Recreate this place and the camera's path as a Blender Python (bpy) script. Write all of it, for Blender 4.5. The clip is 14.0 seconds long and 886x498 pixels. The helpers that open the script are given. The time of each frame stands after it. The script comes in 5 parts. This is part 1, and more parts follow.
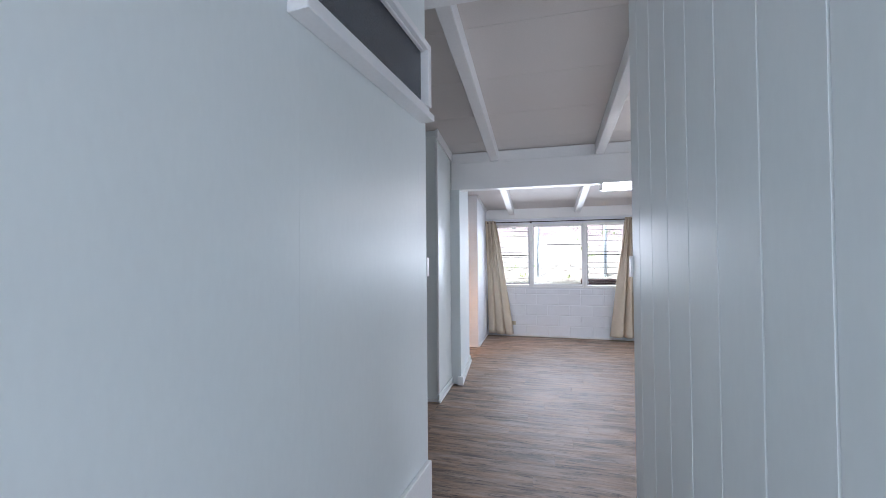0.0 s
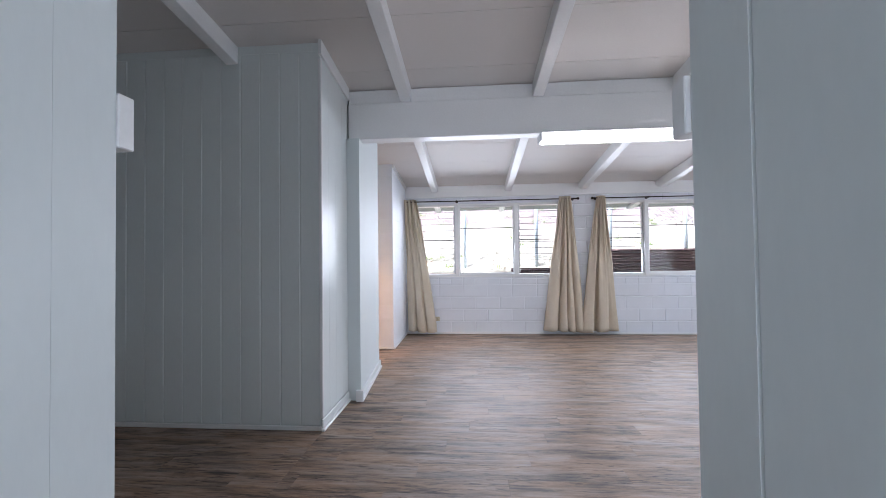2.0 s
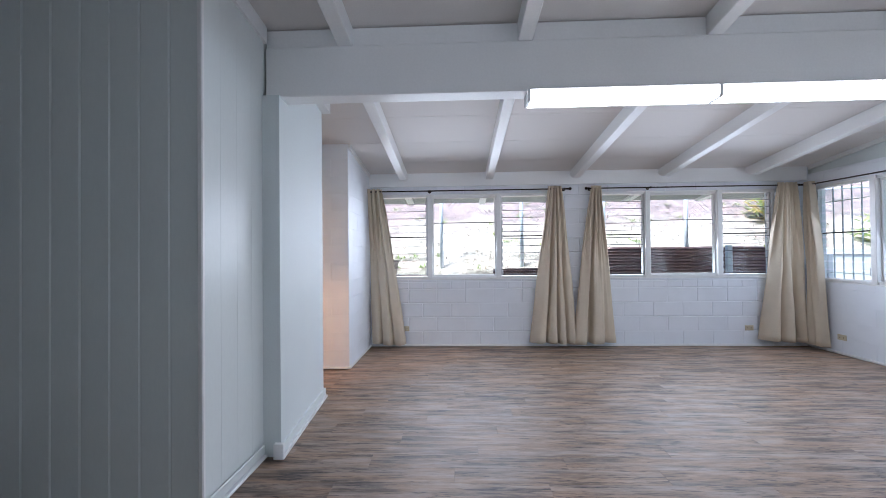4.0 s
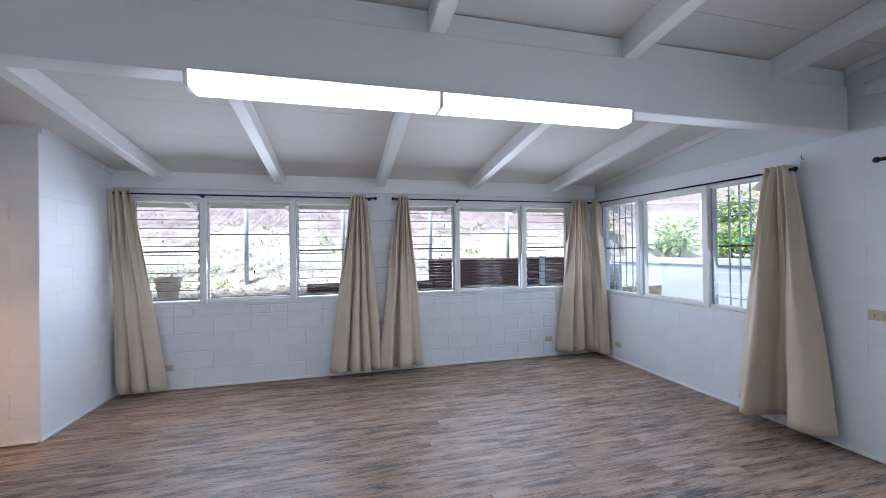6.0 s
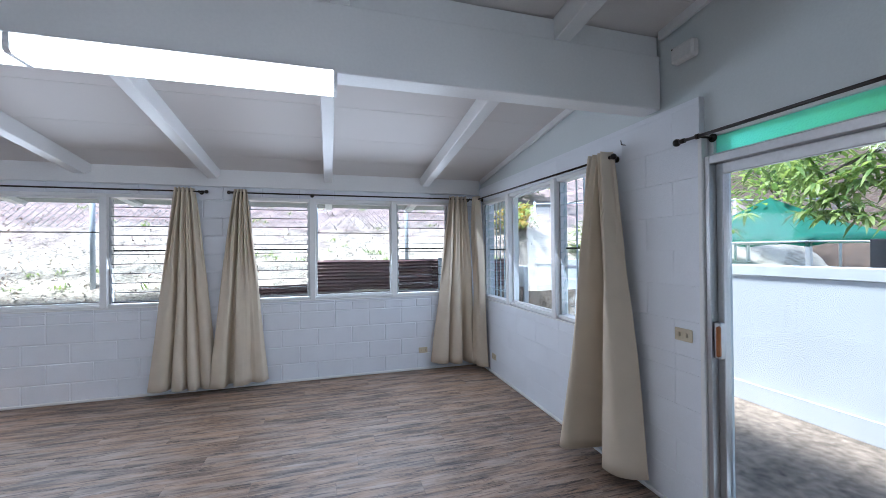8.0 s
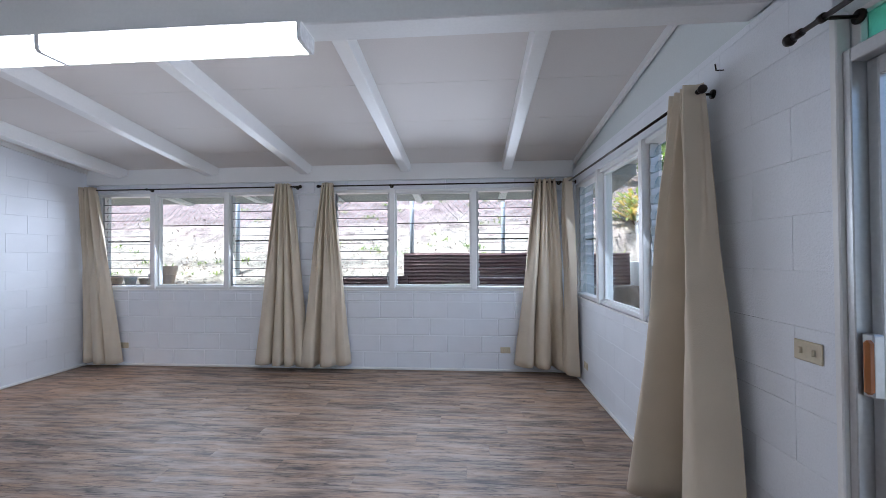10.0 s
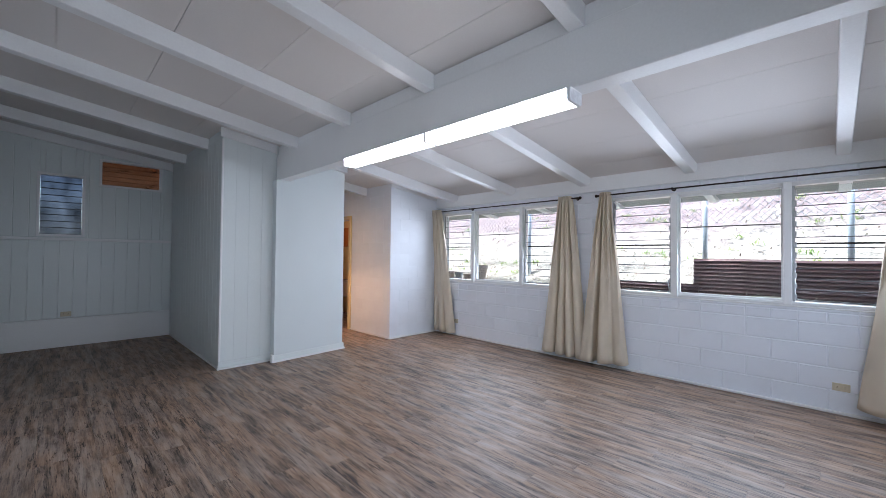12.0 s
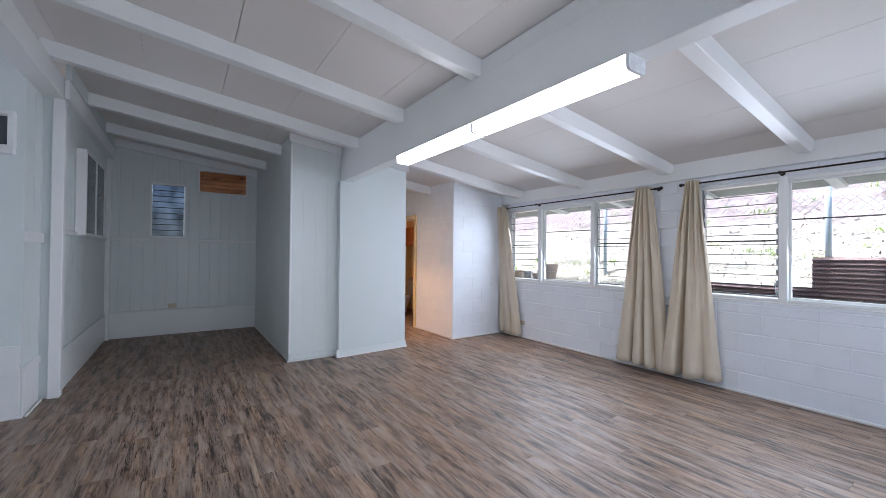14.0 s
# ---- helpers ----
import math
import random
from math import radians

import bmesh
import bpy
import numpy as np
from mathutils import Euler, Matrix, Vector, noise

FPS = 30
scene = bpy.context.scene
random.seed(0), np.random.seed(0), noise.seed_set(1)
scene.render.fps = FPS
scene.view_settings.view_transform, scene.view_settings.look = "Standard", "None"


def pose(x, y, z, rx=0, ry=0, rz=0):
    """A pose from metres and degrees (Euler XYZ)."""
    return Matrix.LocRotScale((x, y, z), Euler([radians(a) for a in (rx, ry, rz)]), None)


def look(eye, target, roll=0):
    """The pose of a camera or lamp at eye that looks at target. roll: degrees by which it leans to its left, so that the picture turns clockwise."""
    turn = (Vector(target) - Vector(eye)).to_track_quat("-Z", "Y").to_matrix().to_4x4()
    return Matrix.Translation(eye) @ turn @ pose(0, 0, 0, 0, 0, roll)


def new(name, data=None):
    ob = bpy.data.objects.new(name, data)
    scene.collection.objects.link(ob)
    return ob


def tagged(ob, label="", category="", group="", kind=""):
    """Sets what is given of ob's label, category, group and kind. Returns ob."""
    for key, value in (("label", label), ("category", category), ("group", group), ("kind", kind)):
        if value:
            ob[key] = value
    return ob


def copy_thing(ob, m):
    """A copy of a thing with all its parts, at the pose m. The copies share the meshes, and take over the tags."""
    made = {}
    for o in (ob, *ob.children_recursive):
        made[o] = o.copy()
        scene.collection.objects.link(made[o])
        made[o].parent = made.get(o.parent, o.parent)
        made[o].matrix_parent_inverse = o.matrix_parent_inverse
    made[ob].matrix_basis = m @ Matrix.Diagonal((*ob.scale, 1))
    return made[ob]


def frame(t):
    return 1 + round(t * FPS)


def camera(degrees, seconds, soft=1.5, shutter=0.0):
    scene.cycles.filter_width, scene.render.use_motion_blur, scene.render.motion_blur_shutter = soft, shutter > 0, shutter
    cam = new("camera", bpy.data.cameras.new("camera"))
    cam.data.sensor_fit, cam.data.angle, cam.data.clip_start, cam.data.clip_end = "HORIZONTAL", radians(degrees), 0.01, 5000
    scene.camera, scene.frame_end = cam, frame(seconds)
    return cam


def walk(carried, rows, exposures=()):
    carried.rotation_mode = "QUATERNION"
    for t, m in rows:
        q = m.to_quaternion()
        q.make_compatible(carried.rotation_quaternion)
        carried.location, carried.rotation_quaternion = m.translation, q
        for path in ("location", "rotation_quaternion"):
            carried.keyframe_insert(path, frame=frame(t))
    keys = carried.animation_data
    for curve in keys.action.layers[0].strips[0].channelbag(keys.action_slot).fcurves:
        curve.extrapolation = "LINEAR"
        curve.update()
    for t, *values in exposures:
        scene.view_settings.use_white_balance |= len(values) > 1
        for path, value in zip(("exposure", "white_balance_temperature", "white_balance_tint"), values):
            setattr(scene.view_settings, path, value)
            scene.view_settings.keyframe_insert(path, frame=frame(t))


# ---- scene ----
cam = camera(97.6, 14.0, soft=0.85)
PATH = [
    (0, (2.047, -0.624, 1.559), (1.551, 1.313, 1.593), -0.5),
    (0.5, (2.086, -0.281, 1.606), (1.774, 1.694, 1.634), -0.6),
    (1, (2.086, 0.062, 1.589), (1.908, 2.054, 1.601), -0.6),
    (1.5, (2.104, 0.314, 1.486), (1.945, 2.308, 1.512), -0.7),
    (2, (2.085, 0.565, 1.276), (1.935, 2.559, 1.316), -0.7),
    (4.5, (2.377, 1.664, 1.338), (2.367, 3.664, 1.358), -0.5),
    (5, (2.672, 1.784, 1.447), (2.875, 3.773, 1.463), -0.7),
    (5.5, (3.039, 1.919, 1.492), (3.415, 3.884, 1.5), -0.8),
    (6, (3.381, 2.012, 1.51), (3.884, 3.947, 1.523), -0.8),
    (6.5, (3.837, 2.0, 1.518), (4.423, 3.913, 1.535), -0.8),
    (7, (4.285, 2.07, 1.523), (4.895, 3.975, 1.531), -0.8),
    (7.5, (4.716, 2.089, 1.524), (5.315, 3.998, 1.533), -0.7),
    (10, (5.826, 2.42, 1.366), (5.68, 4.415, 1.394), -0.3),
    (10.5, (5.947, 2.297, 1.37), (5.392, 4.218, 1.401), -0.1),
    (11, (6.083, 2.185, 1.38), (5.066, 3.907, 1.412), 0.3),
    (11.5, (6.138, 2.059, 1.395), (4.869, 3.605, 1.43), 0.4),
    (12, (6.139, 1.964, 1.398), (4.729, 3.382, 1.431), 0.6),
    (12.5, (6.117, 1.932, 1.39), (4.589, 3.222, 1.419), 0.6),
    (13, (6.114, 1.944, 1.388), (4.503, 3.128, 1.414), 0.6),
    (13.5, (6.136, 2.05, 1.384), (4.479, 3.171, 1.415), 0.5),
    (14, (6.143, 2.25, 1.392), (4.483, 3.364, 1.416), 0.5),
]
EXPOSURES = [(0.0, 1.50, 5890, 16), (1.0, 1.50, 5920, 16), (2.0, 1.50, 5990, 17), (4.5, 1.12, 5750, 15), (5.5, 1.02, 5720, 15), (7.5, 1.03, 5610, 13), (10.0, 0.98, 5780, 15), (11.5, 1.10, 5820, 15), (14.0, 1.30, 5850, 15)]
walk(cam, [(t, look(eye, target, roll)) for t, eye, target, roll in PATH], EXPOSURES)

# ---- world and light ----
world = bpy.data.worlds.new("sky")
scene.world = world
world.use_nodes = True
wn = world.node_tree
sky = wn.nodes.new("ShaderNodeTexSky")
sky.sky_type, sky.sun_disc = "NISHITA", False
sky.sun_elevation, sky.sun_rotation = radians(70.0), radians(246.8)
wn.links.new(sky.outputs[0], wn.nodes["Background"].inputs[0])
wn.nodes["Background"].inputs[1].default_value = 0.15

sun = new("sun", bpy.data.lights.new("sun", "SUN"))
sun.data.energy, sun.data.angle, sun.data.color = 5.0, radians(12), (1.0, 0.96, 0.9)
sun.matrix_world = look((0, 0, 30), (7, 3, 9.1))


def area(name, at, target, w, h, watts, colour):
    lamp = new(name, bpy.data.lights.new(name, "AREA"))
    lamp.data.shape, lamp.data.size, lamp.data.size_y = "RECTANGLE", w, h
    lamp.data.energy, lamp.data.color = watts, colour
    lamp.data.spread = radians(150)
    lamp.matrix_world = look(at, target)
    return lamp


DAY = (0.86, 0.93, 1.0)
area("daylight_window_1", (2.33, 6.985, 1.55), (2.33, 5.0, 0.9), 2.2, 1.15, 14, DAY)
area("daylight_window_2", (5.37, 6.985, 1.55), (5.37, 5.0, 0.9), 2.2, 1.15, 14, DAY)
area("daylight_window_3", (6.985, 5.7, 1.55), (5.0, 5.7, 0.7), 2.1, 1.15, 6, DAY)
area("daylight_door", (7.0, 2.75, 1.0), (5.0, 2.75, 0.5), 1.6, 1.8, 9.5, DAY)
# unseen fill lamp added to brighten the hall from behind
area("fill_hall_end", (2.0, -2.5, 1.2), (2.0, 0.0, 1.2), 0.8, 1.9, 7.5, DAY)
for at, watts in (((0.25, 4.62, 2.35), 34), ((-1.3, 6.4, 2.3), 3)):
    bulb = new("warm_bulb", bpy.data.lights.new("warm_bulb", "POINT"))
    bulb.data.energy, bulb.data.color, bulb.data.shadow_soft_size = watts, (1.0, 0.53, 0.26), 0.05
    bulb.location = at


# ---- materials ----
def mat(name, colour, rough=0.5, metal=0.0, spread=0.12, scale=3.0, fine=60.0, bump=0.05, stretch=(1, 1, 1), per_piece=0.0, emit=0.0):
    """Painted or plain surface: two scales of variation in tone, a fine relief, uneven gloss."""
    m = bpy.data.materials.new(name)
    m.use_nodes = True
    n, l = m.node_tree.nodes, m.node_tree.links
    b = n["Principled BSDF"]
    co = n.new("ShaderNodeTexCoord")
    mp = n.new("ShaderNodeMapping")
    mp.inputs["Scale"].default_value = stretch
    if per_piece:
        oi, mv = n.new("ShaderNodeObjectInfo"), n.new("ShaderNodeVectorMath")
        mv.operation = "MULTIPLY_ADD"
        mv.inputs[1].default_value = (41.0, 17.0, 29.0)
        l.new(oi.outputs["Random"], mv.inputs[0])
        l.new(co.outputs["Object"], mv.inputs[2])
        l.new(mv.outputs[0], mp.inputs[0])
    else:
        l.new(co.outputs["Object"], mp.inputs[0])
    big, small = n.new("ShaderNodeTexNoise"), n.new("ShaderNodeTexNoise")
    big.inputs["Scale"].default_value, big.inputs["Detail"].default_value = scale, 5
    small.inputs["Scale"].default_value, small.inputs["Detail"].default_value = fine, 4
    l.new(mp.outputs[0], big.inputs["Vector"])
    l.new(mp.outputs[0], small.inputs["Vector"])
    add = n.new("ShaderNodeMath")
    add.operation = "ADD"
    l.new(big.outputs[0], add.inputs[0])
    l.new(small.outputs[0], add.inputs[1])
    ramp = n.new("ShaderNodeMapRange")
    ramp.inputs[1].default_value, ramp.inputs[2].default_value = 0.6, 1.4
    ramp.inputs[3].default_value, ramp.inputs[4].default_value = 1 - spread, 1 + spread * 0.5
    l.new(add.outputs[0], ramp.inputs[0])
    tone = ramp.outputs[0]
    if per_piece:
        info, pr, mul = n.new("ShaderNodeObjectInfo"), n.new("ShaderNodeMapRange"), n.new("ShaderNodeMath")
        pr.inputs[3].default_value, pr.inputs[4].default_value = 1 - per_piece, 1 + per_piece * 0.5
        l.new(info.outputs["Random"], pr.inputs[0])
        mul.operation = "MULTIPLY"
        l.new(tone, mul.inputs[0])
        l.new(pr.outputs[0], mul.inputs[1])
        tone = mul.outputs[0]
    mix = n.new("ShaderNodeVectorMath")
    mix.operation = "SCALE"
    mix.inputs[0].default_value = colour
    l.new(tone, mix.inputs["Scale"])
    l.new(mix.outputs[0], b.inputs["Base Color"])
    rr = n.new("ShaderNodeMapRange")
    rr.inputs[3].default_value, rr.inputs[4].default_value = max(rough - 0.04, 0.02), min(rough + 0.05, 1)
    l.new(big.outputs[0], rr.inputs[0])
    if per_piece:
        b.inputs["Roughness"].default_value = rough
    else:
        l.new(rr.outputs[0], b.inputs["Roughness"])
    b.inputs["Metallic"].default_value = metal
    if bump:
        bp = n.new("ShaderNodeBump")
        bp.inputs["Strength"].default_value, bp.inputs["Distance"].default_value = bump, 0.01
        l.new(small.outputs[0], bp.inputs["Height"])
        l.new(bp.outputs[0], b.inputs["Normal"])
    if emit:
        b.inputs["Emission Color"].default_value = (*colour, 1)
        b.inputs["Emission Strength"].default_value = emit
    return m


def glass_mat(name, tint, clear=0.9, rough=0.02):
    m = bpy.data.materials.new(name)
    m.use_nodes = True
    n, l = m.node_tree.nodes, m.node_tree.links
    n.remove(n["Principled BSDF"])
    t, g, x, f = n.new("ShaderNodeBsdfTransparent"), n.new("ShaderNodeBsdfGlossy"), n.new("ShaderNodeMixShader"), n.new("ShaderNodeLayerWeight")
    t.inputs[0].default_value = (*tint, 1)
    g.inputs["Roughness"].default_value = rough
    f.inputs[0].default_value = 0.5
    pw = n.new("ShaderNodeMath")
    pw.operation = "POWER"
    pw.inputs[1].default_value = 4.0
    gain = n.new("ShaderNodeMath")
    gain.operation = "MULTIPLY_ADD"
    gain.inputs[1].default_value, gain.inputs[2].default_value = 0.5, 0.03
    l.new(f.outputs["Facing"], pw.inputs[0])
    l.new(pw.outputs[0], gain.inputs[0])
    l.new(gain.outputs[0], x.inputs[0])
    l.new(t.outputs[0], x.inputs[1])
    l.new(g.outputs[0], x.inputs[2])
    l.new(x.outputs[0], n["Material Output"].inputs[0])
    return m


def translucent_mat(name, colour, through_share=0.7, rough=0.2, spread=0.5, scale=4.0, stretch=(1, 1, 1)):
    """Obscure glass or plastic sheet that lets daylight glow through, with a glossy face."""
    m = mat(name, colour, rough, spread=spread, scale=scale, fine=120, bump=0.3, stretch=stretch)
    n, l = m.node_tree.nodes, m.node_tree.links
    b = n["Principled BSDF"]
    b.inputs["Transmission Weight"].default_value, b.inputs["IOR"].default_value = through_share, 1.3
    return m


def floor_mat():
    """Vinyl planks printed as weathered strips of grey and brown wood."""
    m = bpy.data.materials.new("weathered_plank_vinyl")
    m.use_nodes = True
    n, l = m.node_tree.nodes, m.node_tree.links
    b = n["Principled BSDF"]
    co, info = n.new("ShaderNodeTexCoord"), n.new("ShaderNodeObjectInfo")
    off = n.new("ShaderNodeVectorMath")
    off.operation = "MULTIPLY_ADD"
    off.inputs[1].default_value = (37.0, 19.0, 11.0)
    l.new(info.outputs["Random"], off.inputs[0])
    l.new(co.outputs["Object"], off.inputs[2])

    def grain(sx, sy, detail, rough=0.6):
        mp, t = n.new("ShaderNodeMapping"), n.new("ShaderNodeTexNoise")
        mp.inputs["Scale"].default_value = (sx, sy, 1)
        t.inputs["Scale"].default_value, t.inputs["Detail"].default_value, t.inputs["Roughness"].default_value = 1.0, detail, rough
        l.new(off.outputs[0], mp.inputs[0])
        l.new(mp.outputs[0], t.inputs["Vector"])
        return t.outputs[0]

    thin, fleck, blotch, crack, where = grain(5, 120, 5, 0.7), grain(22, 60, 6, 0.75), grain(2.6, 15, 7, 0.62), grain(1.6, 24, 4, 0.6), grain(3, 9, 3)

    def cells(sx, sy, shift):
        warp, mp, vo = n.new("ShaderNodeVectorMath"), n.new("ShaderNodeMapping"), n.new("ShaderNodeTexVoronoi")
        bend = n.new("ShaderNodeTexNoise")
        bend.inputs["Scale"].default_value, bend.inputs["Detail"].default_value = 9.0, 4
        l.new(off.outputs[0], bend.inputs["Vector"])
        warp.operation = "MULTIPLY_ADD"
        warp.inputs[1].default_value = (0.05, 0.012, 0.0)
        l.new(bend.outputs["Color"], warp.inputs[0])
        l.new(off.outputs[0], warp.inputs[2])
        mp.inputs["Scale"].default_value, mp.inputs["Location"].default_value = (sx, sy, 0), (shift, shift, 0)
        vo.inputs["Scale"].default_value = 1.0
        l.new(warp.outputs[0], mp.inputs[0])
        l.new(mp.outputs[0], vo.inputs["Vector"])
        sep = n.new("ShaderNodeSeparateColor")
        l.new(vo.outputs["Color"], sep.inputs[0])
        return sep.outputs

    big_, small_ = cells(1.5, 15, 0.0), cells(3.2, 46, 5.3)

    def math2(op, a, b_, c=None):
        m2 = n.new("ShaderNodeMath")
        m2.operation = op
        for sock, v in zip(m2.inputs, (a, b_, c)):
            if v is None:
                continue
            if isinstance(v, (int, float)):
                sock.default_value = v
            else:
                l.new(v, sock)
        return m2.outputs[0]

    # strip tone, finer slivers, grain and flecks
    tone = math2("MULTIPLY_ADD", big_[0], 0.10, -0.19)
    tone = math2("MULTIPLY_ADD", small_[0], 0.06, tone)
    tone = math2("MULTIPLY_ADD", thin, 0.44, tone)
    tone = math2("MULTIPLY_ADD", fleck, 0.24, tone)
    tone = math2("MULTIPLY_ADD", blotch, 0.86, tone)
    # thin dark splits along the grain
    near = math2("ABSOLUTE", math2("SUBTRACT", crack, 0.5), 0)
    line = n.new("ShaderNodeMapRange")
    line.inputs[1].default_value, line.inputs[2].default_value, line.inputs[3].default_value, line.inputs[4].default_value = 0.004, 0.026, 1.0, 0.0
    l.new(near, line.inputs[0])
    mask = n.new("ShaderNodeMapRange")
    mask.inputs[1].default_value, mask.inputs[2].default_value = 0.43, 0.53
    l.new(where, mask.inputs[0])
    split = math2("MULTIPLY", line.outputs[0], mask.outputs[0])
    tone = math2("MULTIPLY_ADD", split, -0.20, tone)

    def ramp_of(stops):
        ramp = n.new("ShaderNodeValToRGB")
        e = ramp.color_ramp.elements
        e[0].position, e[0].color = stops[0][0], (*stops[0][1], 1)
        e[1].position, e[1].color = stops[-1][0], (*stops[-1][1], 1)
        for pos, c in stops[1:-1]:
            e.new(pos).color = (*c, 1)
        l.new(tone, ramp.inputs[0])
        return ramp.outputs[0]

    brown = ramp_of(((0.41, (0.036, 0.023, 0.017)), (0.54, (0.158, 0.098, 0.064)), (0.68, (0.315, 0.202, 0.132)), (0.84, (0.430, 0.307, 0.223))))
    grey = ramp_of(((0.41, (0.033, 0.025, 0.021)), (0.54, (0.128, 0.093, 0.075)), (0.68, (0.268, 0.205, 0.163)), (0.84, (0.378, 0.301, 0.246))))
    pick = n.new("ShaderNodeMapRange")
    pick.inputs[1].default_value, pick.inputs[2].default_value = 0.40, 0.60
    l.new(grain(2.0, 11, 5, 0.6), pick.inputs[0])
    mixc = n.new("ShaderNodeMix")
    mixc.data_type = "RGBA"
    l.new(pick.outputs[0], mixc.inputs[0])
    l.new(brown, mixc.inputs[6])
    l.new(grey, mixc.inputs[7])
    l.new(mixc.outputs[2], b.inputs["Base Color"])
    rr = n.new("ShaderNodeMapRange")
    rr.inputs[3].default_value, rr.inputs[4].default_value = 0.38, 0.58
    l.new(fleck, rr.inputs[0])
    l.new(rr.outputs[0], b.inputs["Roughness"])
    bp = n.new("ShaderNodeBump")
    bp.inputs["Strength"].default_value, bp.inputs["Distance"].default_value = 0.12, 0.004
    l.new(thin, bp.inputs["Height"])
    l.new(bp.outputs[0], b.inputs["Normal"])
    return m


PAINT = mat("white_wall_paint", (0.69, 0.74, 0.745), 0.60, spread=0.05, scale=1.5, fine=90, bump=0.08)
BLOCK = mat("painted_concrete_block", (0.815, 0.845, 0.895), 0.45, spread=0.06, scale=4, fine=140, bump=0.25, per_piece=0.02)
BOARD = mat("gloss_painted_board", (0.735, 0.78, 0.775), 0.33, spread=0.03, scale=0.9, fine=70, bump=0.03, stretch=(1, 0.3, 1), per_piece=0.012)
CEIL = mat("ceiling_board_paint", (0.74, 0.705, 0.68), 0.55, spread=0.05, scale=1.0, fine=110, bump=0.1)
TRIM = mat("white_trim_paint", (0.83, 0.835, 0.835), 0.32, spread=0.05, scale=2, fine=70, bump=0.05)
FLOOR = floor_mat()
SUBFLOOR = mat("dark_plank_joint", (0.03, 0.025, 0.02), 0.8)
LINEN = mat("beige_curtain_cloth", (0.68, 0.59, 0.465), 0.85, spread=0.10, scale=6, fine=300, bump=0.2)
BRONZE = mat("dark_bronze_metal", (0.035, 0.027, 0.024), 0.38, 0.7, bump=0.03)
ALU = mat("grey_aluminium", (0.55, 0.56, 0.57), 0.36, 0.85, bump=0.03)
LAMPGLOW = mat("lit_diffuser", (1.0, 0.98, 0.95), 0.4, spread=0.02, bump=0.0, emit=4.0)
ACRYLIC = mat("grey_acrylic", (0.86, 0.88, 0.90), 0.15, spread=0.2, scale=40, bump=0.0)
IVORY = mat("ivory_plastic", (0.60, 0.53, 0.39), 0.35, bump=0.0)
DARK = mat("dark_slot", (0.02, 0.02, 0.02), 0.6, bump=0.0)
WHITEP = mat("white_plastic", (0.8, 0.8, 0.8), 0.35, bump=0.0)
WOOD = mat("orange_stained_wood", (0.40, 0.13, 0.03), 0.35, spread=0.3, scale=4, fine=40, stretch=(1, 1, 0.1))
CLEAR = glass_mat("window_glass", (0.95, 0.98, 0.97))
LOUVRE = glass_mat("louvre_glass", (0.93, 0.97, 0.96))
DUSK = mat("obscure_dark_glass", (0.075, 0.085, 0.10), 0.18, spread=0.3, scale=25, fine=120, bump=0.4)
# glass edges, and lips that paint in the dark overlap of louvers
EDGE_OVERLAP = mat("dark_edge_overlap", (0.022, 0.025, 0.028), 0.3, bump=0.0)
GREY_EDGE_OVERLAP = mat("grey_edge_overlap", (0.075, 0.085, 0.095), 0.3, bump=0.0)
PALE_EDGE = mat("pale_glass_edge", (0.25, 0.36, 0.42), 0.3, bump=0.0)
GREEN = translucent_mat("green_plastic_sheet", (0.26, 1.0, 0.70), 0.97, 0.30, 0.08, 2)
CONC = mat("stained_concrete", (0.31, 0.25, 0.20), 0.9, spread=0.8, scale=1.1, fine=14, bump=0.5)
WHITEOUT = mat("white_garden_wall", (0.63, 0.665, 0.695), 0.7, spread=0.08, scale=2, fine=60, bump=0.2)
RUST = mat("brown_corrugated_metal", (0.21, 0.125, 0.125), 0.36, 0.3, spread=0.4, scale=3, fine=30, stretch=(1, 1, 1))
POLE = mat("galvanised_pipe", (0.68, 0.75, 0.82), 0.5)
TERRA = mat("pale_terracotta", (0.74, 0.60, 0.50), 0.85, spread=0.2, scale=12)


def leaf_mat(name, colour):
    """A leaf: a glossy face that also lets light through."""
    m = mat(name, colour, 0.5, spread=0.4, scale=3, fine=20)
    n, l = m.node_tree.nodes, m.node_tree.links
    tr, mx = n.new("ShaderNodeBsdfTranslucent"), n.new("ShaderNodeMixShader")
    tr.inputs[0].default_value = (colour[0] * 1.3, colour[1] * 1.3, colour[2] * 0.9, 1)
    mx.inputs[0].default_value = 0.45
    l.new(n["Principled BSDF"].outputs[0], mx.inputs[1])
    l.new(tr.outputs[0], mx.inputs[2])
    l.new(mx.outputs[0], n["Material Output"].inputs[0])
    return m


LEAF = leaf_mat("leaf_green", (0.17, 0.28, 0.08))
CANOPY = leaf_mat("green_canopy_cloth", (0.03, 0.24, 0.18))
BARK = mat("bark", (0.12, 0.09, 0.07), 0.9, spread=0.4, scale=8)
YELLOW = mat("cream_bath_paint", (0.70, 0.55, 0.30), 0.5)
PORCELAIN = mat("white_porcelain", (0.75, 0.74, 0.70), 0.15, bump=0.0)


